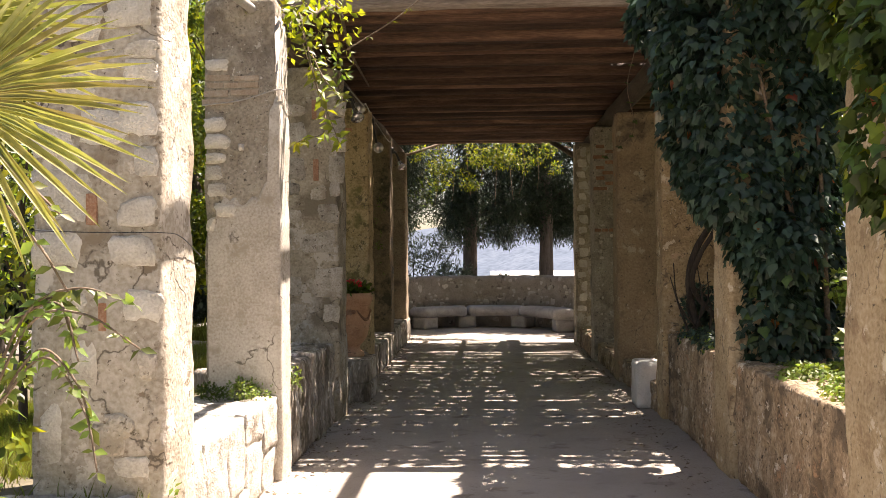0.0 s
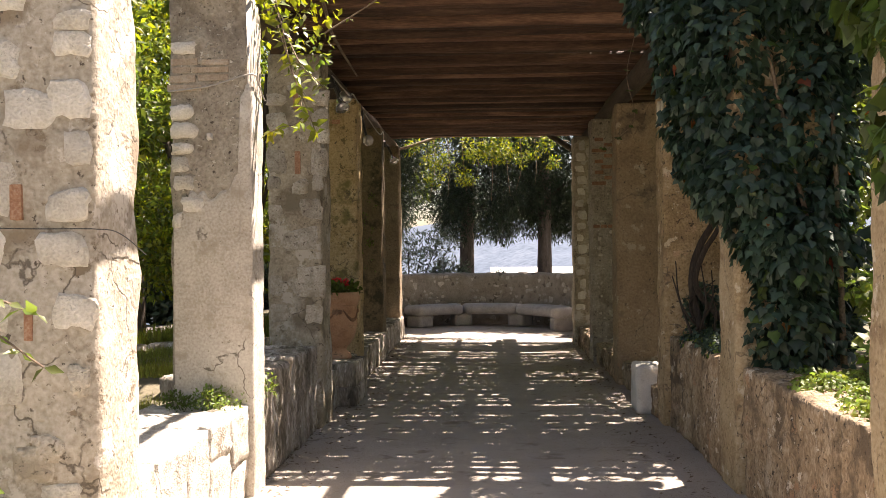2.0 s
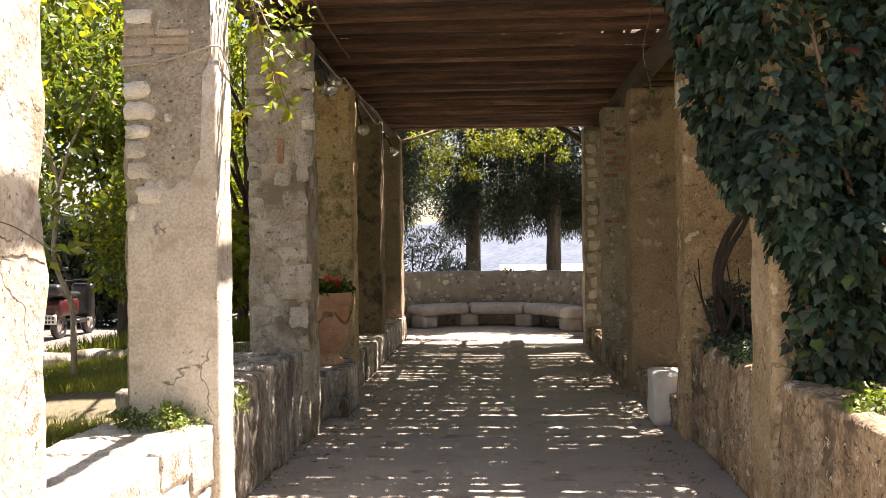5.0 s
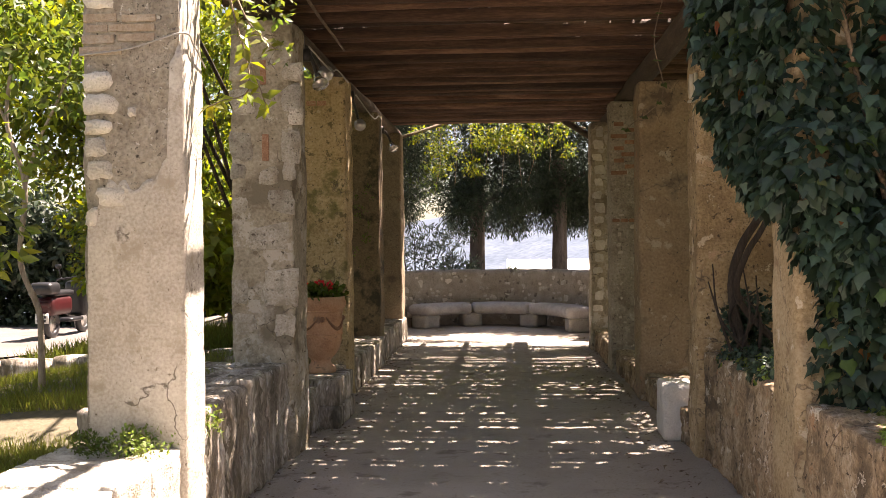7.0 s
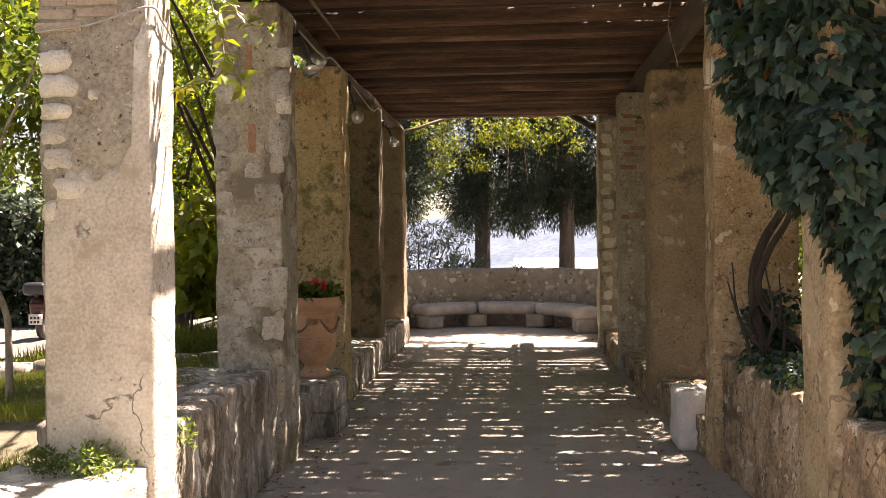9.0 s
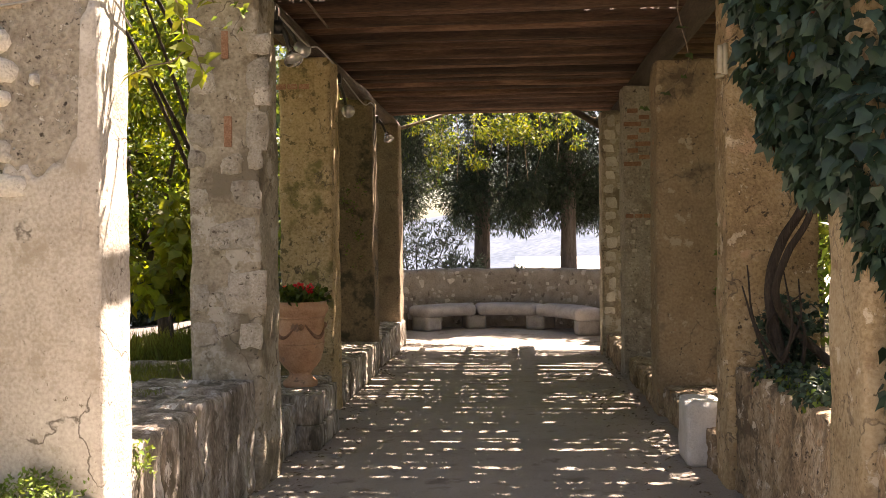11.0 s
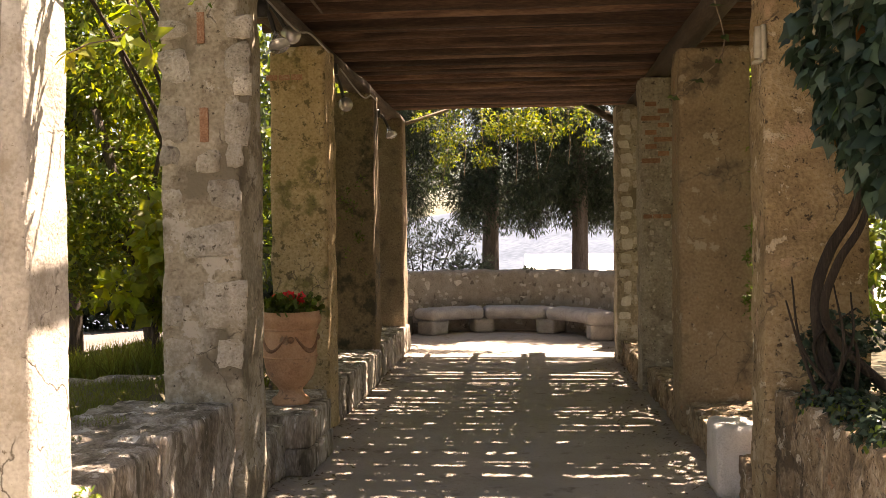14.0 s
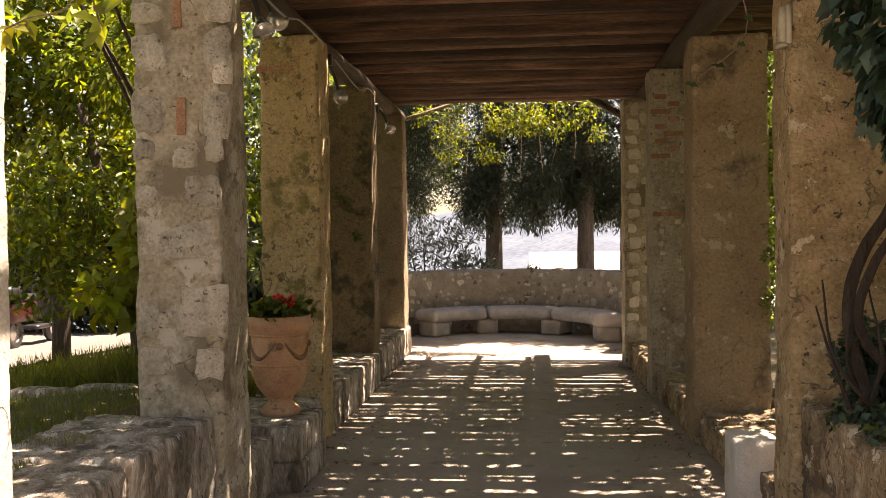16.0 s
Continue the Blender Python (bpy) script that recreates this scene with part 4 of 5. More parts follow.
ivy_mass("ground_ivy", "glossy ground ivy spilling over the parapet", (2.03, 7.84, 0.76), cs, rs, 4200, 0.036, ((IVY, 0.85, "leaves", ""), (IVY_LIGHT, 0.15, "pale_leaves", "")), 79,
         [[(2.21, 7.39, 0.81), (1.92, 7.84, 0.83), (1.78, 8.40, 0.78)]], "ivy", 0.006)
vine = plant("grape_vine", "old twisted vine trunk climbing beside a pillar", "vine", loc=(2.1, 8.2, 0.79))
limb(vine, "trunk", [(1.93, 8.2, 0.78), (1.87, 8.3, 0.94), (1.84, 8.4, 1.17), (1.85, 8.45, 1.38), (1.92, 8.45, 1.59), (2.03, 8.4, 1.8), (2.08, 8.4, 2.07), (1.98, 8.45, 2.26), (1.92, 8.5, 2.48), (1.89, 8.5, 2.73), (1.89, 8.55, 2.96)], 0.034, 0.022, VINE_BARK_SHADED, 70, 11, 3.0)
limb(vine, "trunk", [(2.25, 8.2, 0.78), (1.96, 8.35, 1.07), (1.84, 8.3, 1.28), (1.91, 8.3, 1.52), (2.04, 8.3, 1.75), (2.17, 8.35, 2.22), (2.24, 8.4, 2.9)], 0.026, 0.016, VINE_BARK_SHADED, 60, 10, 4.0)
for i in range(6):
    a = 1.1 * i
    limb(vine, "shoot", [(1.87 + 0.10 * math.cos(a), 8.25, 0.80), (1.84 + 0.14 * math.cos(a * 1.7), 8.25 + 0.1 * math.sin(a), 1.1), (1.85 + 0.20 * math.sin(a * 2.1), 8.3, 1.25 + 0.04 * i)], 0.012, 0.004, VINE_BARK_SHADED, 14, 6, 6.0 + i)
cs, rs = cluster((1.98, 8.5, 1.02), (0.16, 0.12, 0.17), 16, 0.10, 80)
crown(vine, "leaves", cs, rs, 900, 0.042, "ivy", IVY, 81)
cs, rs = cluster((2.02, 8.6, 3.35), (0.28, 0.15, 0.28), 12, 0.15, 84)
crown(vine, "top_leaves", cs, rs, 500, 0.09, "ivy", IVY, 85, shell=0.7, droop=0.9, jitter=0.35)
cs, rs = cluster((2.40, 8.5, 2.2), (0.16, 0.12, 0.9), 16, 0.13, 82)
crown(vine, "upper_leaves", cs, rs, 900, 0.085, "ivy", IVY, 83)


def strand(name, label, pts, leaves, size, mat, seed, shape="leaf", wood=TWIG, r=0.006):
    """A hanging stem with pairs of leaves."""
    p = plant(name, label, "vine", loc=pts[0])
    limb(p, "stem", pts, r, r * 0.5, wood, 22, 6, seed=seed)
    q = glide(pts, leaves)
    rng = np.random.default_rng(seed)
    P, W = [], []
    for i, a in enumerate(q):
        for s in (-1, 1):
            P.append(tuple(a))
            W.append((s * 0.8, -0.2, -0.45))
    place("leaves", leaf_mesh("leaves", P, size * rng.uniform(0.7, 1.2, len(P)), W, (0, -0.6, 0.6), shape, seed, 0.35), mat, p)
    return p


strand("hanging_vine", "sunlit green vine strand hanging from the pergola", [(-1.36, 6.95, 3.40), (-1.28, 6.8, 3.32), (-1.20, 6.7, 3.05), (-1.12, 6.62, 2.75), (-1.0, 6.58, 2.45), (-0.95, 6.55, 2.32)], 22, 0.10, LEAF_YELLOW, 301)
strand("hanging_vine", "sunlit green vine strand hanging from the pergola", [(-1.36, 6.95, 3.38), (-1.1, 6.65, 2.85), (-1.0, 6.58, 2.72), (-0.90, 6.55, 2.62)], 12, 0.09, LEAF_YELLOW, 302)
strand("hanging_vine", "sunlit green vine strand hanging from the pergola", [(-1.36, 6.95, 3.36), (-1.18, 6.7, 2.9), (-1.05, 6.6, 2.45), (-1.2, 6.56, 2.36), (-1.26, 6.55, 2.33)], 12, 0.09, LEAF_YELLOW, 303)
strand("hanging_vine", "thin vine tendril hanging before the roof poles", [(1.43, 9.12, 3.88), (1.42, 8.62, 3.75), (1.41, 8.51, 3.41), (1.32, 8.46, 3.01), (1.37, 8.40, 2.62), (1.11, 8.40, 2.39)], 13, 0.045, CREEPER, 304, "ivy")
strand("hanging_vine", "thin vine tendril hanging before the roof poles", [(1.51, 8.51, 3.75), (1.60, 8.40, 3.18), (1.71, 8.29, 2.90), (2.03, 8.23, 2.90)], 9, 0.06, CREEPER, 305, "ivy")
strand("hanging_vine", "dry vine stem under the roof edge", [(-0.95, 6.9, 3.05), (-0.62, 6.9, 3.25), (-0.35, 6.9, 3.45), (-0.1, 6.9, 3.6)], 7, 0.05, LEAF_YELLOW, 306)
top_vine = plant("climbing_vine", "green climbing vine over a pillar top", "vine", loc=(-1.5, 7.0, 3.3))
limb(top_vine, "stem", [(-1.45, 6.72, 3.22), (-1.6, 6.1, 3.28), (-1.78, 5.5, 3.42)], 0.035, 0.03, CABLE, 12, 9)
limb(top_vine, "stem", [(-1.3, 6.9, 3.25), (-1.1, 7.4, 3.5), (-1.2, 8.8, 3.45), (-1.3, 11.0, 3.5)], 0.02, 0.01, TWIG, 20, 7)
cs, rs = cluster((-1.35, 6.95, 3.35), (0.35, 0.6, 0.22), 14, 0.2, 91)
crown(top_vine, "leaves", cs, rs, 420, 0.075, "leaf", LEAF_YELLOW, 92)
cs, rs = cluster((-1.15, 7.2, 3.0), (0.12, 0.3, 0.25), 6, 0.12, 93)
crown(top_vine, "hanging_leaves", cs, rs, 90, 0.06, "leaf", LEAF, 94)

# weeds on pillars and parapets
for i, (c, sp, k, r, n, size, mat, lab) in enumerate((
        ((-1.52, 6.30, 0.62), (0.16, 0.1, 0.03), 7, 0.075, 900, 0.026, IVY_LIGHT, "leafy green weed at the foot of a pillar"),
        ((-1.80, 6.28, 0.62), (0.12, 0.1, 0.02), 5, 0.07, 520, 0.026, LEAF, "leafy green weed at the foot of a pillar"),
        ((-1.33, 6.76, 0.62), (0.03, 0.04, 0.12), 4, 0.05, 110, 0.035, IVY_LIGHT, "small weed growing from a wall joint"),
        ((-1.66, 14.18, 1.75), (0.22, 0.02, 0.6), 30, 0.035, 300, 0.04, LEAF, "weeds hanging on a dark pillar"),
        ((2.22, 11.36, 1.7), (0.06, 0.05, 0.7), 9, 0.07, 320, 0.05, LEAF, "small ivy creeping up a pillar edge"),
        ((-1.20, 3.80, 0.5), (0.1, 0.08, 0.08), 5, 0.06, 160, 0.04, IVY_LIGHT, "weed at the foot of a pillar"),
        ((2.0, 8.82, 2.4), (0.16, 0.02, 0.35), 10, 0.03, 110, 0.035, IVY, "young ivy on a rendered pillar"))):
    w = plant("weed", lab, "weed", loc=c)
    cs, rs = cluster(c, sp, k, r, 400 + i)
    crown(w, "leaves", cs, rs, n, size, "leaf", mat, 420 + i, droop=-0.2)

# garden shrubs and trees beside the walk
tree("shrub", "backlit yellow-green shrub beside the first pillars", (-2.75, 5.6, 0.55), 1.5, (-2.75, 5.5, 1.75), (0.45, 0.6, 0.85), 18, 0.34, 2600, 0.085, "leaf", LEAF, 501, trunk=0.03, mat2=LEAF_YELLOW)
tree("shrub", "leafy garden shrub with compound leaves", (-1.75, 3.0, 0.55), 0.9, (-1.85, 3.1, 1.1), (0.22, 0.3, 0.5), 10, 0.2, 700, 0.08, "leaf", LEAF_YELLOW, 502, trunk=0.02, mat2=LEAF)
tree("tree", "leafy garden tree with dark trunk and broad leaves", (-3.35, 12.6, 0.4), 2.6, (-3.5, 12.8, 2.7), (0.95, 0.9, 1.6), 40, 0.42, 15000, 0.095, "leaf", LEAF, 503, trunk=0.09, limbs=9, mat2=LEAF_YELLOW, lean=(-0.7, 0.2))
tree("tree", "tall leafy garden tree", (-5.0, 14.2, 0.1), 3.0, (-4.9, 14.4, 4.0), (1.6, 1.0, 1.5), 34, 0.7, 15000, 0.12, "leaf", LEAF, 504, trunk=0.12, limbs=8, mat2=LEAF_YELLOW)
tree("tree", "tall leafy garden tree", (-2.9, 16.4, 0.4), 3.0, (-2.95, 16.2, 2.9), (0.5, 1.6, 1.6), 26, 0.5, 5500, 0.14, "leaf", LEAF, 505, trunk=0.09, limbs=8, mat2=LEAF_DARK)
tree("tree", "tall leafy garden tree", (-8.4, 13.5, 0.0), 3.2, (-8.0, 13.5, 4.4), (2.2, 1.3, 1.6), 34, 0.8, 12000, 0.18, "leaf", LEAF, 506, trunk=0.12, limbs=8, mat2=LEAF_YELLOW)
tree("tree", "tall leafy garden tree", (-4.6, 8.8, 0.4), 3.0, (-4.4, 9.0, 4.2), (1.1, 1.3, 1.1), 26, 0.6, 9000, 0.10, "leaf", LEAF, 507, trunk=0.08, limbs=7, mat2=LEAF_YELLOW)
sapling = plant("sapling_tree", "slender crooked sapling with pale bark on the lawn", "tree", loc=(-2.85, 7.9, 0.6))
limb(sapling, "trunk", [(-2.85, 7.9, 0.52), (-2.85, 7.9, 0.99), (-2.87, 7.9, 1.20), (-2.99, 7.9, 1.52), (-2.95, 7.9, 2.02), (-3.08, 7.92, 2.44), (-3.06, 7.95, 2.85)], 0.024, 0.013, BARK_GREY, 40, 9, 8.0)
limb(sapling, "limb", [(-2.95, 7.9, 2.02), (-2.86, 7.9, 2.30), (-2.70, 7.92, 2.65), (-2.62, 7.95, 2.95)], 0.013, 0.006, BARK_GREY, 16, 7, 9.0)
limb(sapling, "limb", [(-3.08, 7.92, 2.44), (-3.2, 7.9, 2.7), (-3.35, 7.9, 3.0)], 0.011, 0.005, BARK_GREY, 14, 7, 10.0)
cs, rs = cluster((-2.98, 8.0, 2.95), (0.42, 0.3, 0.35), 16, 0.2, 508)
crown(sapling, "leaves", cs, rs, 900, 0.085, "leaf", LEAF, 510, label="fresh green leaves")
# added tree, mostly out of view: its crown keeps sun off the lawn
tree("tree", "leafy tree added mostly out of view to shade the lawn", (-2.75, 12.0, 0.45), 3.2, (-2.2, 10.9, 4.35), (1.1, 1.5, 0.45), 20, 0.4, 3000, 0.10, "leaf", LEAF, 511, trunk=0.07, limbs=7, mat2=LEAF_YELLOW, lean=(0.3, -0.4))
tree("shrub", "yellowing broad-leaved climber on the shrub", (-2.75, 11.0, 0.55), 0.9, (-2.72, 10.95, 1.45), (0.26, 0.2, 0.6), 12, 0.2, 620, 0.12, "ivy", LEAF_YELLOW, 509, trunk=0.02, limbs=3)
for i, (x, y) in enumerate(((-12.5, 21.6), (-9.8, 21.7), (-7.2, 21.6), (-5.2, 21.5))):
    tree("hedge_shrub", "dark clipped hedge behind the drive", (x, y, -0.1), 1.2, (x, y, 1.15), (1.5, 0.4, 1.25), 60, 0.55, 16000, 0.19, "leaf", LEAF_DARK, 520 + i, trunk=0.06, limbs=4)
for i, (x, y, z, r) in enumerate(((-10.5, 17, 4.2, 1.2), (-13, 24, 4.5, 1.5), (-8, 26, 4.6, 1.5), (-3.2, 25.5, 4.8, 1.3), (-9.5, 8, 3.8, 1.2))):
    tree("background_tree", "dark evergreen tree beyond the garden", (x, y, -0.2), 4.0, (x, y, z), (r * 1.3, r, r * 1.4), 20, r * 0.62, 6500, 0.2, "leaf", LEAF, 540 + i, trunk=0.16, limbs=6, mat2=LEAF_DARK)
for i, (x, y, mat, n) in enumerate(((3.2, 1.5, LEAF, 4000), (3.3, 4.4, LEAF, 5000), (3.5, 7.2, LEAF_DARK, 5000), (3.4, 10.0, LEAF, 4500), (3.2, 12.6, LEAF, 4500), (3.2, 15.2, LEAF, 4500), (3.6, 18.2, LEAF_DARK, 4500))):
    low = i < 2
    tree("shrub", "leafy shrub growing against the parapet", (x + 0.2, y, 0.65 if y < 9 else 0.2), 1.0 if low else 2.4, (x, y, 1.35 if low else 2.3), (0.6, 1.1, 0.4 if low else 1.4), 26, 0.4 if low else 0.45, n, 0.11, "leaf", mat, 560 + i, trunk=0.06, limbs=7, mat2=IVY_LIGHT)
# trees mostly outside the view, added to block skylight from the right
for i, (x, y) in enumerate(((6.6, 3.0), (5.5, 8.0), (5.4, 13.0), (5.5, 18.5), (5.0, -2.5))):
    tree("background_tree", "tall leafy tree added beside the walk to hold back skylight", (x, y, 0.6 if y < 9 else 0.2), 3.5, (x, y, 4.2), (1.2, 2.0, 1.8), 24, 0.9, 5500, 0.17, "leaf", LEAF, 580 + i, trunk=0.14, limbs=6, mat2=LEAF_DARK)

# palm fan and creeper spray near the first pillar
palm = plant("fan_palm", "sunlit fan palm with stiff pointed leaves", "palm", loc=(-1.75, 1.55, 0.5))
limb(palm, "trunk", [(-1.75, 1.55, 0.45), (-1.74, 1.56, 0.9), (-1.7, 1.58, 1.3)], 0.09, 0.07, BARK, 10, 10)


def fan(centre, out, up, length, n, seed, stem_from):
    limb(palm, "leaf_stalk", [stem_from, tuple((Vector(stem_from) + Vector(centre)) / 2 + Vector((0, 0, 0.08))), centre], 0.012, 0.008, PALM, 10, 6)
    rng = random.Random(seed)
    o, u = Vector(out).normalized(), Vector(up).normalized()
    verts, faces = [], []
    for i in range(n):
        a = radians(-150 + 300 * i / (n - 1) + rng.uniform(-2, 2))
        d = (o * math.cos(a) + u * math.sin(a)).normalized()
        nrm = o.cross(u).normalized()
        s = d.cross(nrm)
        ln = length * rng.uniform(0.82, 1.05)
        w = 0.009
        k = len(verts)
        c = Vector(centre)
        sag = Vector((0, 0, -0.12 * ln))
        for f, ww, fold in ((0.0, 0.15, 0), (0.35, 1.0, 0.006), (0.7, 0.75, 0.004)):
            mid = c + d * ln * f + sag * f * f
            verts += [tuple(mid - s * w * ww + nrm * fold), tuple(mid), tuple(mid + s * w * ww + nrm * fold)]
        verts.append(tuple(c + d * ln + sag))
        for r in range(2):
            for q in range(2):
                b0 = k + r * 3 + q
                faces.append((b0, b0 + 1, b0 + 4, b0 + 3))
        faces += [(k + 6, k + 7, k + 9), (k + 7, k + 8, k + 9)]
    place("fan_leaf", mesh_of("fan_leaf", verts, faces, False), PALM, palm)


fan((-0.93, 1.70, 1.86), (1, 0.1, 0.05), (0.05, 0.45, 1), 0.40, 60, 1, (-1.7, 1.58, 1.3))
fan((-1.08, 1.85, 2.02), (0.8, 0.2, 0.4), (-0.4, 0.4, 0.9), 0.42, 54, 2, (-1.7, 1.58, 1.3))
fan((-1.7, 1.3, 2.0), (-0.6, 0.2, 0.4), (0.2, 0.4, 0.9), 0.42, 36, 3, (-1.7, 1.58, 1.3))
for j, pts in enumerate(([(-1.62, 2.95, 0.9), (-1.4, 2.9, 1.35), (-1.2, 2.85, 1.45), (-1.02, 2.85, 1.40)], [(-1.55, 2.95, 1.0), (-1.35, 2.9, 1.25), (-1.2, 2.85, 1.15), (-1.15, 2.83, 1.02)], [(-1.5, 2.95, 1.3), (-1.3, 2.9, 1.42), (-1.22, 2.86, 1.3)], [(-1.72, 1.62, 1.25), (-1.5, 2.1, 1.7), (-1.3, 2.25, 1.9), (-1.1, 2.3, 1.75), (-1.0, 2.3, 1.66)])):
    strand("creeper_spray", "sunlit spray of green compound leaves", pts, 15, 0.06, IVY_LIGHT if j < 3 else LEAF_YELLOW, 330 + j)
    strand("creeper_spray", "sunlit spray of green compound leaves", [(a + 0.03, b - 0.02, c + 0.04 - 0.06 * q) for q, (a, b, c) in enumerate(pts)], 10, 0.055, IVY_LIGHT, 360 + j)

sunny = plant("climbing_plant", "sunlit yellow-green climber in the bay behind the ivy", "climbing plant", loc=(2.5, 5.7, 0.68))
for i in range(5):
    limb(sunny, "stem", [(2.45 + 0.06 * i, 5.4 + 0.16 * i, 0.62), (2.40 + 0.05 * i, 5.4 + 0.15 * i, 1.2), (2.42 + 0.07 * i, 5.35 + 0.17 * i, 1.75)], 0.009, 0.004, TWIG, 12, 6, i)
cs, rs = cluster((2.52, 5.7, 1.22), (0.22, 0.42, 0.46), 20, 0.16, 95)
crown(sunny, "leaves", cs, rs, 1500, 0.06, "ivy", IVY_LIGHT, 96)

# lawn and tall grass


def grass(name, label, n, x0, x1, y0, y1, h, seed, lift=0.0, mat=GRASS, keep=None):
    rng = np.random.default_rng(seed)
    xy = np.stack([rng.uniform(x0, x1, n), rng.uniform(y0, y1, n)], 1)
    if keep:
        xy = xy[[keep(x, y) for x, y in xy]]
    P = np.array([(x, y, left_ground(x, y) + lift) for x, y in xy])
    ob = place(name, leaf_mesh(name, P, h * rng.uniform(0.5, 1.3, len(P)), (0, 0, 1), (0.4, -1, 0), "blade", seed, 0.35), mat)
    return tagged(ob, label, "grass", kind="stuff")


grass("lawn", "sunlit green lawn grass beside the parapet", 42000, -5.2, -2.02, 3.5, 10.4, 0.055, 601)
grass("lawn_edge", "sunlit yellow-green grass along the parapet", 15000, -3.4, -2.0, 4.2, 7.3, 0.075, 605)
grass("tall_grass", "tall green grass along the stone edging", 4200, -4.6, -2.05, 10.6, 12.0, 0.22, 602)
grass("moss_tuft", "low green tufts on the parapet", 2500, -2.04, -1.72, 6.8, 8.7, 0.04, 603, 0.07, keep=lambda x, y: nz((x, y, 0), 3) > 0.05)
grass("dry_grass", "thin dry grass at the foot of a pillar", 36, -1.9, -1.3, 3.7, 3.85, 0.10, 604, 0.0)
edge = thing("stone_edging", "low stone edging at the end of the lawn", "edging", loc=(-3, 10.45, 0.5), kind="structure")
for i in range(6):
    block("edging_stone", (-5.0 + 0.5 * i, 10.36, 0.2), (-4.51 + 0.5 * i, 10.58, 0.64 - 0.03 * (5 - i) * 0.8), WALLSTONE, edge, r=0.04, cell=0.08, amp=0.02, seed=i)

# ---- things in the walk ----
ped = thing("pedestal", "worn limestone plinth built against the parapet", "pedestal", loc=(-1.42, 10.25, 0))
block("lower_course", (-1.66, 9.86, 0.0), (-1.17, 10.66, 0.195), WALLSTONE, ped, r=0.02, cell=0.045, amp=0.014, seed=21)
block("upper_course", (-1.66, 9.88, 0.192), (-1.18, 10.64, 0.43), WALLSTONE, ped, r=0.02, cell=0.045, amp=0.014, seed=23)
UX, UY, UZ = -1.44, 10.38, 0.425
urn = thing("flower_urn", "terracotta garden urn with moulded garlands on a stone plinth", "urn", loc=(UX, UY, UZ))
prof = [(0.135, 0.0), (0.142, 0.02), (0.138, 0.045), (0.105, 0.07), (0.088, 0.10), (0.095, 0.125), (0.135, 0.165), (0.172, 0.22), (0.192, 0.30), (0.200, 0.38), (0.202, 0.46), (0.200, 0.54), (0.205, 0.575), (0.222, 0.60), (0.235, 0.625), (0.236, 0.655), (0.222, 0.672), (0.224, 0.70), (0.208, 0.70), (0.202, 0.64)]
v, f = lathe(prof, 48, (UX, UY, UZ))
place("body", mesh_of("body", v, f), TERRACOTTA, urn)
for zz, rr in ((0.36, 0.199), (0.57, 0.206)):
    v, f = tube([(UX + rr * math.cos(a), UY + rr * math.sin(a), UZ + zz) for a in np.linspace(0, 2 * math.pi, 41)], 0.008, 6)
    place("moulded_band", mesh_of("moulded_band", v, f), TERRACOTTA, urn)
for k in range(4):
    a0 = radians(-155 + 90 * k)
    pts = []
    for i in range(15):
        u = i / 14
        a = a0 + radians(70) * u
        zz = 0.52 - 0.11 * math.sin(math.pi * u)
        rr = 0.201
        pts.append((UX + rr * math.cos(a), UY + rr * math.sin(a), UZ + zz))
    v, f = tube(pts, [0.006 + 0.010 * math.sin(math.pi * i / 14) for i in range(15)], 8, 0.8, k)
    place("garland", mesh_of("garland", v, f), TERRACOTTA_DARK, urn, "stained moulded garland")
    a = a0 - radians(10)
    v, f = lathe([(0.002, 0), (0.022, 0.008), (0.026, 0.018), (0.012, 0.03)], 12)
    m = Matrix.Translation((UX + 0.192 * math.cos(a), UY + 0.192 * math.sin(a), UZ + 0.50)) @ Matrix.Rotation(a, 4, "Z") @ Matrix.Rotation(radians(90), 4, "Y")
    place("rosette", mesh_of("rosette", v, f), TERRACOTTA_DARK, urn, m=m)
v, f = lathe([(0.19, 0.62), (0.205, 0.655), (0.10, 0.67)], 24, (UX, UY, UZ))
place("soil", mesh_of("soil", v, f), SOIL, urn)
ger = thing("geranium", "green geranium with red flowers growing in an urn", "flower", loc=(UX, UY, UZ + 0.66))
cs, rs = cluster((UX, UY, UZ + 0.72), (0.15, 0.15, 0.03), 14, 0.08, 700)
crown(ger, "leaves", cs, rs, 700, 0.05, "round", LEAF, 701, droop=-0.2)
for i, (dx, dy, dz) in enumerate(((0.02, -0.06, 0.15), (0.08, 0.02, 0.135), (-0.03, 0.05, 0.14), (0.10, -0.08, 0.12), (-0.10, -0.02, 0.12))):
    c = (UX + dx, UY + dy, UZ + 0.69 + dz - 0.02)
    limb(ger, "flower_stalk", [(UX + dx * 0.5, UY + dy * 0.5, UZ + 0.66), (UX + dx * 0.8, UY + dy * 0.8, UZ + 0.72), c], 0.003, 0.002, GRASS, 6, 5)
    crown(ger, "flower_head", [c], [0.026], 60, 0.022, "round", FLOWER, 710 + i, shell=0.3)
blk = thing("stone_block", "squared whitish stone block set against the parapet", "stone block", loc=(1.6, 9.65, 0))
block("body", (1.525, 9.44, 0.0), (1.80, 9.84, 0.46), BLOCK, blk, r=0.035, cell=0.05, amp=0.014, seed=31)


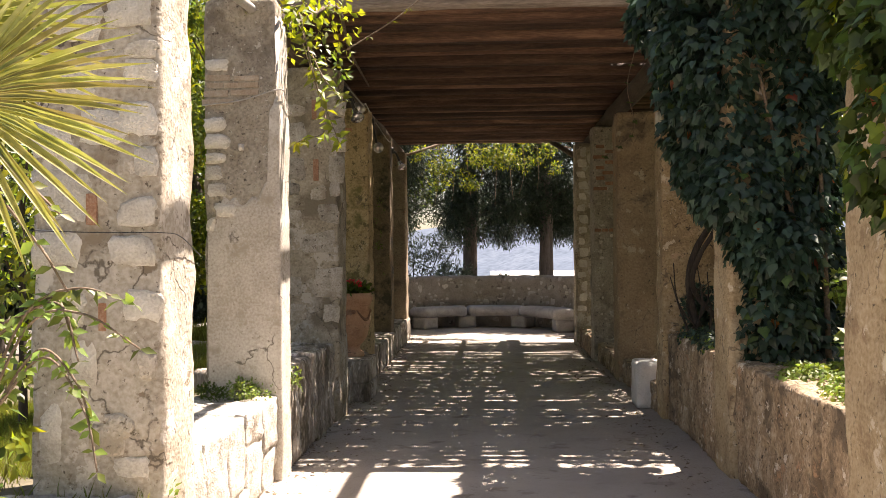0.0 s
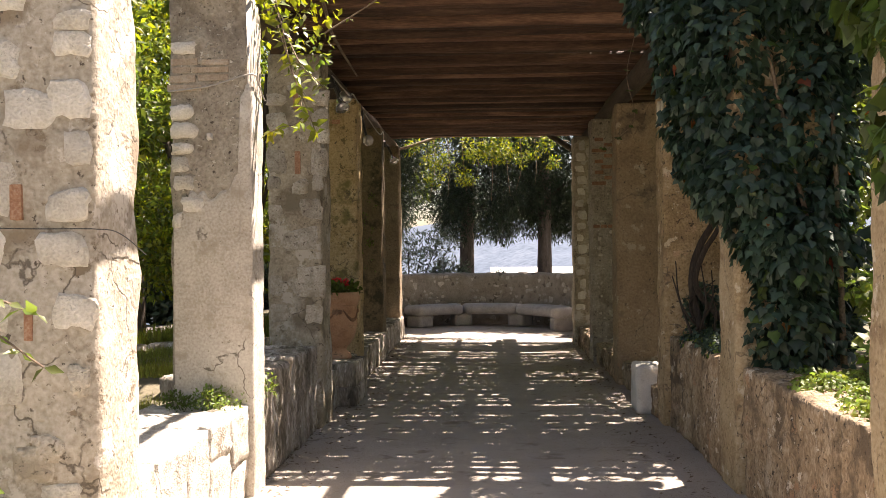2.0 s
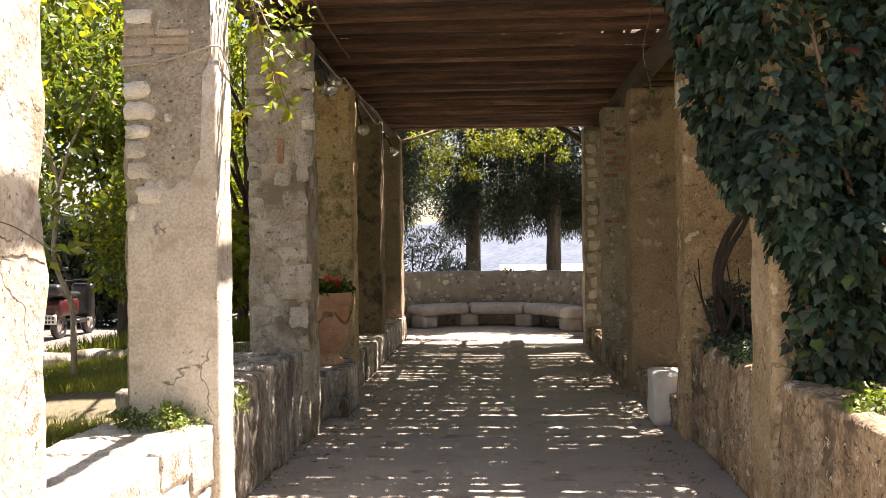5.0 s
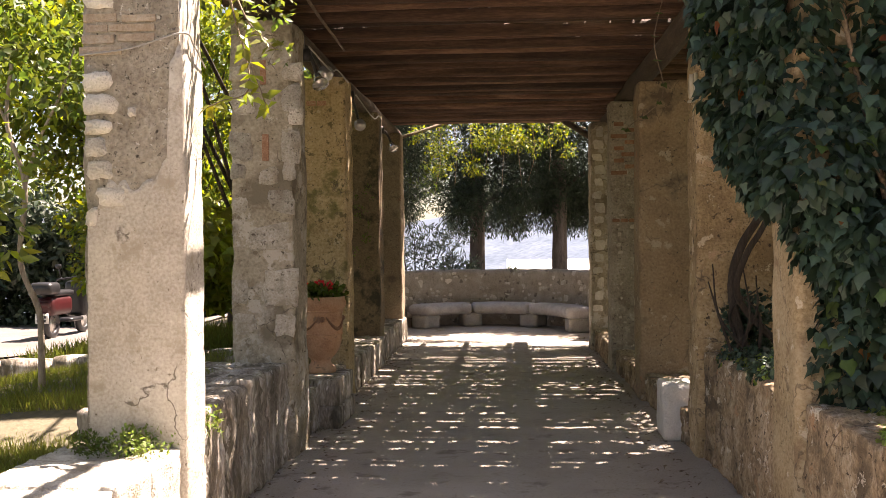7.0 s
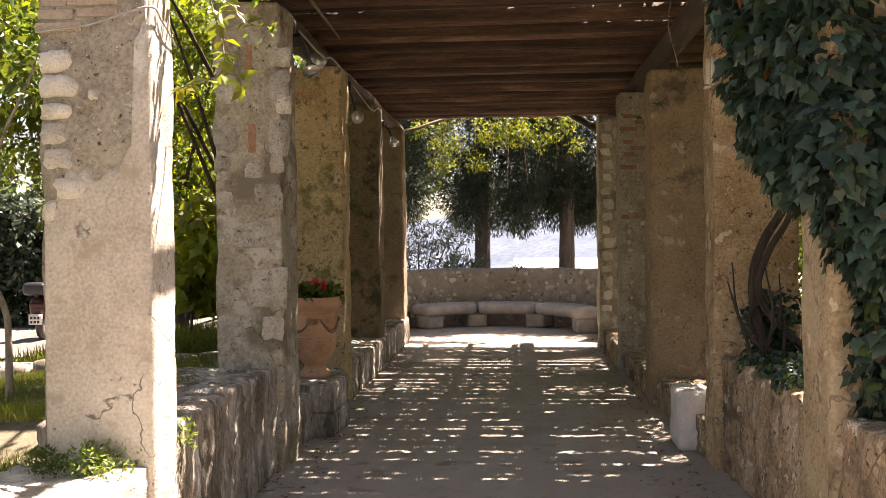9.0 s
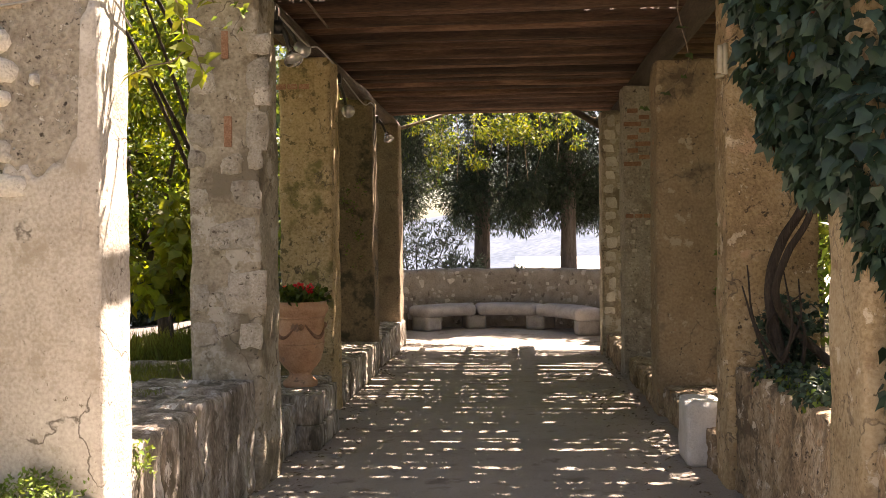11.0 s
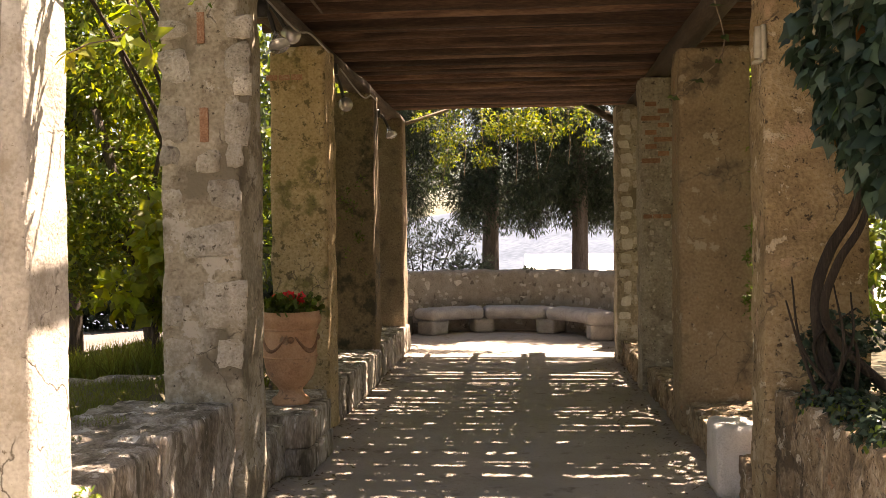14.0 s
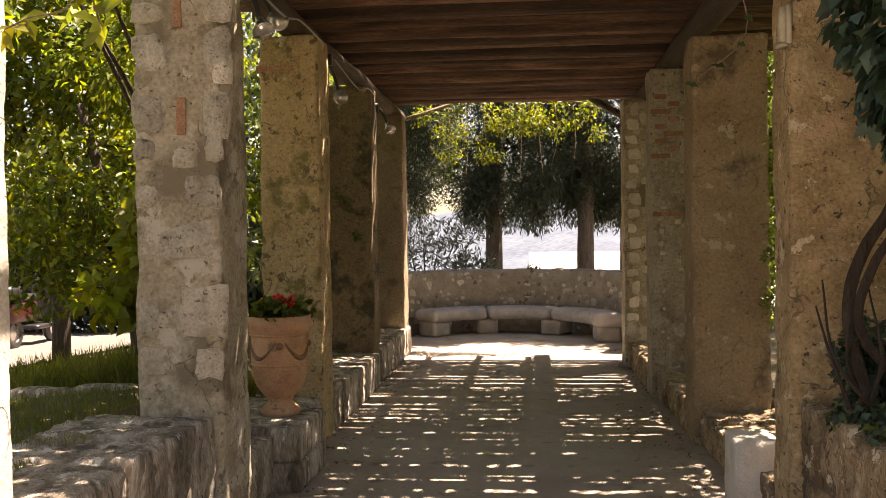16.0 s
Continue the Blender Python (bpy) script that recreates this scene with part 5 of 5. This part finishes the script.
def floodlight(at, aim, label, foot):
    p = thing("floodlight", label, "lamp", "floodlights", at)
    d = Vector(aim).normalized()
    q = d.to_track_quat("Z", "Y").to_matrix().to_4x4()
    m = Matrix.Translation(at) @ q
    v, f = lathe([(0.022, -0.11), (0.03, -0.10), (0.034, -0.06), (0.052, -0.03), (0.066, 0.0), (0.068, 0.008), (0.062, 0.010)], 24)
    place("bowl", mesh_of("bowl", v, f), CHROME, p, "silvery reflector bowl", m=m)
    v, f = lathe([(0.001, 0.006), (0.060, 0.009), (0.06, 0.013), (0.001, 0.016)], 24)
    place("lens", mesh_of("lens", v, f), CHROME, p, m=m)
    back = Vector(at) - d * 0.10
    v, f = tube(glide([tuple(back), tuple((back + Vector(foot)) / 2 + Vector((0, 0, 0.06))), foot], 10), 0.016, 8)
    place("arm", mesh_of("arm", v, f), DARK_METAL, p)
    v, f = rough_box(tuple(Vector(foot) - Vector((0.05, 0.04, 0.05))), tuple(Vector(foot) + Vector((0.05, 0.04, 0.05))), r=0.012, cell=0.05, amp=0.0)
    place("mount", mesh_of("mount", v, f), DARK_METAL, p)


floodlight((-1.19, 9.20, 2.88), (0.35, -0.45, -0.8), "silvery floodlight on a bracket under the roof", (-1.32, 9.25, 3.12))
floodlight((-1.34, 12.20, 2.92), (0.25, -1, -0.1), "round floodlight facing along the walk", (-1.40, 11.9, 3.2))
floodlight((-1.27, 14.72, 2.90), (0.35, -0.55, -0.75), "silvery floodlight on a bracket under the roof", (-1.43, 14.6, 3.14))
floodlight((-1.25, 9.75, 3.06), (0.3, -1, 0.0), "small floodlight beside the purlin log", (-1.45, 9.6, 3.3))


def cable(pts, label, mat=CABLE, r=0.007):
    v, f = tube(glide(pts, 30), r, 6)
    tagged(place("cable", mesh_of("cable", v, f), mat), label, "cable", "cables")


cable([(-1.3, 9.3, 3.2), (-1.2, 9.7, 3.08), (-1.28, 10.5, 3.22), (-1.38, 11.7, 3.30)], "pale cable looped under the roof")
cable([(-1.35, 12.0, 3.22), (-1.25, 12.6, 3.05), (-1.28, 13.3, 3.16), (-1.38, 14.3, 3.25)], "pale cable looped under the roof")
cable([(-1.83, 3.785, 1.66), (-1.5, 3.78, 1.648), (-1.25, 3.78, 1.645), (-1.225, 3.95, 1.63), (-1.225, 4.22, 1.55)], "thin dark wire tied round a pillar", DARK_METAL, 0.002)
cable([(-1.87, 6.385, 2.58), (-1.6, 6.38, 2.61), (-1.335, 6.38, 2.68), (-1.315, 6.5, 2.64), (-1.32, 6.7, 2.56)], "pale string tied round a pillar", CABLE, 0.005)
wl = thing("wall_lamp", "cream metal wall lamp on a pillar", "lamp", loc=(1.630, 9.015, 2.780))
block("back_plate", (1.668, 8.835, 2.650), (1.695, 8.935, 2.850), CREAM, wl, r=0.004, cell=0.06, amp=0.0, fine=0.0)
block("case", (1.635, 8.845, 2.660), (1.671, 8.875, 2.840), CREAM, wl, r=0.004, cell=0.06, amp=0.0, fine=0.0)
block("shade", (1.640, 8.890, 2.670), (1.671, 8.920, 2.820), CREAM, wl, r=0.004, cell=0.06, amp=0.0, fine=0.0)
block("foot", (1.630, 8.845, 2.635), (1.680, 8.925, 2.652), CREAM, wl, r=0.004, cell=0.06, amp=0.0, fine=0.0)
limb(r6, "brace", [(1.62, 16.1, 3.1), (1.35, 16.9, 3.4), (1.2, 17.3, 3.56)], 0.05, 0.05, BEAM, 8, 9)

# ---- scooter on the drive ----
SX, SY, SZ = -7.85, 18.2, -0.06
sc = thing("scooter", "black and dark red scooter parked on the drive", "scooter", loc=(SX, SY, SZ))
for k, dy in enumerate((0.0, 1.25)):
    tyre = place("wheel", mesh_of("wheel", *tube([(SX, SY + dy + 0.20 * math.cos(a), SZ + 0.26 + 0.20 * math.sin(a)) for a in np.linspace(0, 2 * math.pi, 33)], 0.062, 12)), BLACK, sc, "black tyre")
    v, f = lathe([(0.02, -0.04), (0.15, -0.03), (0.15, 0.03), (0.02, 0.04)], 20)
    place("rim", mesh_of("rim", v, f), CHROME, tyre, m=Matrix.Translation((SX, SY + dy, SZ + 0.26)) @ Matrix.Rotation(radians(90), 4, "Y"))
block("tail", (SX - 0.17, SY - 0.28, SZ + 0.42), (SX + 0.17, SY + 0.55, SZ + 0.76), RED_SHADED, sc, "dark red tail", r=0.10, cell=0.07, amp=0.0, fine=0.0)
block("seat", (SX - 0.16, SY - 0.1, SZ + 0.755), (SX + 0.16, SY + 0.62, SZ + 0.86), BLACK, sc, r=0.05, cell=0.07, amp=0.0, fine=0.0)
block("top_case", (SX - 0.21, SY - 0.42, SZ + 0.80), (SX + 0.21, SY + 0.0, SZ + 1.02), BLACK, sc, "black top case", r=0.08, cell=0.06, amp=0.0, fine=0.0)
block("tail_light", (SX - 0.13, SY - 0.31, SZ + 0.58), (SX + 0.13, SY - 0.26, SZ + 0.68), RED_SHADED, sc, "red tail light", r=0.02, cell=0.05, amp=0.0, fine=0.0)
plate = block("number_plate", (SX - 0.12, SY - 0.34, SZ + 0.30), (SX + 0.12, SY - 0.325, SZ + 0.48), PLATE, sc, "white number plate", r=0.005, cell=0.09, amp=0.0, fine=0.0)
for zz in (0.415, 0.345):
    for k in range(3):
        block("bar", (SX - 0.09 + 0.062 * k, SY - 0.345, SZ + zz - 0.022), (SX - 0.05 + 0.062 * k, SY - 0.339, SZ + zz + 0.022), BLACK, plate, r=0.002, cell=0.05, amp=0.0, fine=0.0)
block("floorboard", (SX - 0.15, SY + 0.5, SZ + 0.26), (SX + 0.15, SY + 1.0, SZ + 0.34), BLACK, sc, r=0.03, cell=0.08, amp=0.0, fine=0.0)
block("front_shield", (SX - 0.22, SY + 0.95, SZ + 0.34), (SX + 0.22, SY + 1.12, SZ + 1.0), BLACK, sc, r=0.07, cell=0.07, amp=0.0, fine=0.0)
limb(sc, "handlebar", [(SX - 0.34, SY + 0.9, SZ + 1.02), (SX, SY + 1.0, SZ + 1.06), (SX + 0.34, SY + 0.9, SZ + 1.02)], 0.018, 0.018, BLACK, 9, 8)
for s in (-1, 1):
    limb(sc, "mirror_stem", [(SX + 0.26 * s, SY + 0.94, SZ + 1.04), (SX + 0.30 * s, SY + 0.93, SZ + 1.25)], 0.008, 0.008, BLACK, 5, 6)
    block("mirror", (SX + 0.30 * s - 0.06, SY + 0.9, SZ + 1.23), (SX + 0.30 * s + 0.06, SY + 0.94, SZ + 1.31), BLACK, sc, r=0.015, cell=0.05, amp=0.0, fine=0.0)

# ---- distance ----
# hill mesh; its haze is only the bluish colour
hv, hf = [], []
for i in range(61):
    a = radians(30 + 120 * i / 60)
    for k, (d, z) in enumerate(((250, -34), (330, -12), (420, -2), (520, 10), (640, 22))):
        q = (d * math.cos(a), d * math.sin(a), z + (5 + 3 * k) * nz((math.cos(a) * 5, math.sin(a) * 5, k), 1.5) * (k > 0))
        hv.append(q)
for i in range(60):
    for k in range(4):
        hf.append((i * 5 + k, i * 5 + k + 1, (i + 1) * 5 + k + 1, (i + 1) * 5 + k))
tagged(place("backdrop", mesh_of("backdrop", hv, hf), HILL_HAZE), "pale hillside far beyond the garden with haze put into its colour", "hill", kind="structure")

# ---- stones and bricks let into the pillars ----
for px, py, w, h, pr in ((120, 345, 100, 80, 1), (262, 378, 68, 42, 1), (110, 440, 80, 66, 1), (250, 445, 68, 52, 1), (270, 130, 52, 40, 1), (272, 95, 60, 28, 1), (272, 540, 62, 56, 1), (160, 640, 52, 84, 1),
                         (205, 772, 64, 58, 2), (100, 765, 46, 92, 1), (228, 750, 60, 40, 2), (281, 646, 34, 50, 2), (130, 150, 90, 60, 1), (200, 230, 84, 56, 1), (265, 215, 58, 60, 1), (105, 250, 70, 60, 1), (150, 45, 90, 60, 1), (250, 30, 80, 50, 1), (135, 545, 60, 50, 1), (250, 820, 60, 36, 1), (280, 290, 40, 50, 1)):
    stone(p1, (-1.815 + (px - 62) * 0.00226, 3.802, 1.56 - (py - 450) * 0.002388), w * 0.0027, h * 0.0027, 0.006 + 0.003 * pr, mat=LIMESTONE if pr == 1 else PATCHSTONE)
for px, py, w, h in ((172, 372, 19, 56), (190, 560, 14, 50)):
    brick(p1, (-1.815 + (px - 62) * 0.0024, 3.802, 1.56 - (py - 450) * 0.002388), w * 0.0024, h * 0.0024)
for px, py, w, h in ((178, 150, 56, 36), (181, 190, 58, 38), (178, 230, 54, 26), (174, 265, 42, 36), (182, 304, 44, 38), (202, 352, 56, 36), (168, 386, 26, 32), (185, 12, 60, 30), (240, 205, 12, 18)):
    stone(p2, (-1.87 + (px - 150) * 0.00296, 6.402, 1.276 - (py - 550) * 0.00294), w * 0.003, h * 0.003, 0.022)
for px, py, w, h in ((178, 79, 58, 15), (245, 77, 66, 13), (182, 99, 76, 14), (238, 60, 82, 12), (176, 60, 40, 12), (182, 42, 60, 14), (250, 44, 60, 12)):
    brick(p2, (-1.86 + (px - 150) * 0.00296, 6.402, 1.276 - (py - 550) * 0.00294), w * 0.003, h * 0.003, 0.012, mesh=PALE_MESH)
for px, py, w, h in ((270, 90, 56, 66), (390, 85, 50, 60), (268, 200, 56, 76), (388, 205, 46, 80), (258, 262, 36, 40), (332, 276, 50, 38), (382, 262, 32, 46), (362, 336, 60, 58), (330, 428, 104, 58), (362, 552, 86, 88), (368, 642, 44, 60), (266, 22, 60, 34), (392, 20, 50, 40), (262, 345, 40, 40), (270, 640, 50, 50), (262, 560, 36, 60), (400, 130, 36, 40)):
    stone(p3, (-1.785 + (px - 240) * 0.00312, 8.732, 1.59 - (py - 450) * 0.00304), w * 0.0034, h * 0.0033, 0.012, mat=PATCHSTONE)
for px, py, w, h in ((326, 205, 16, 66), (322, 20, 14, 60)):
    brick(p3, (-1.785 + (px - 240) * 0.00312, 8.732, 1.59 - (py - 450) * 0.00304), w * 0.0032, h * 0.0031)
for i in range(15):
    stone(r6, (1.60 + 0.02 * (i % 3), 15.882, 0.62 + 0.185 * i), 0.15 - 0.03 * (i % 4 == 2), 0.11 + 0.02 * (i % 3), 0.012, mat=LIMESTONE)
    if i % 2:
        stone(r6, (1.76, 15.882, 0.66 + 0.185 * i), 0.10, 0.10, 0.010, mat=RUBBLE)
for i in range(9):
    brick(r5, (1.66 + 0.13 * (i % 2), 13.622, 2.45 + 0.075 * i), 0.12 if i % 3 else 0.2, 0.05, 0.010)
for k in range(5):
    brick(r5, (1.62 + 0.1 * k, 13.622, 1.86), 0.09, 0.045, 0.008)
for i in range(45):
    stone(r5, (1.60 + 0.5 * stone_rng.random(), 13.625, 0.5 + 2.0 * stone_rng.random()), 0.03 + 0.05 * stone_rng.random(), 0.03 + 0.03 * stone_rng.random(), 0.004, mat=PATCHSTONE)
for k in range(3):
    brick(p4, (-1.83 + 0.11 * k, 11.403, 3.05), 0.10, 0.05, 0.008)

# ---- dry leaves along the edges of the floor ----
rng = np.random.default_rng(801)
n = 1500
side = rng.random(n) < 0.6
off = 0.45 * rng.random(n) ** 2.2
P = np.stack([np.where(side, -1.38 + off, 1.52 - off), rng.uniform(3.0, 17.5, n), np.full(n, 0.012)], 1)
litter = place("leaf_litter", leaf_mesh("leaf_litter", P, rng.uniform(0.02, 0.045, n), (1, 0.2, 0.05), (0, 0, 1), "leaf", 802, 0.35), TWIG)
tagged(litter, "dry brown leaves along the edges of the floor", "leaves", kind="stuff")
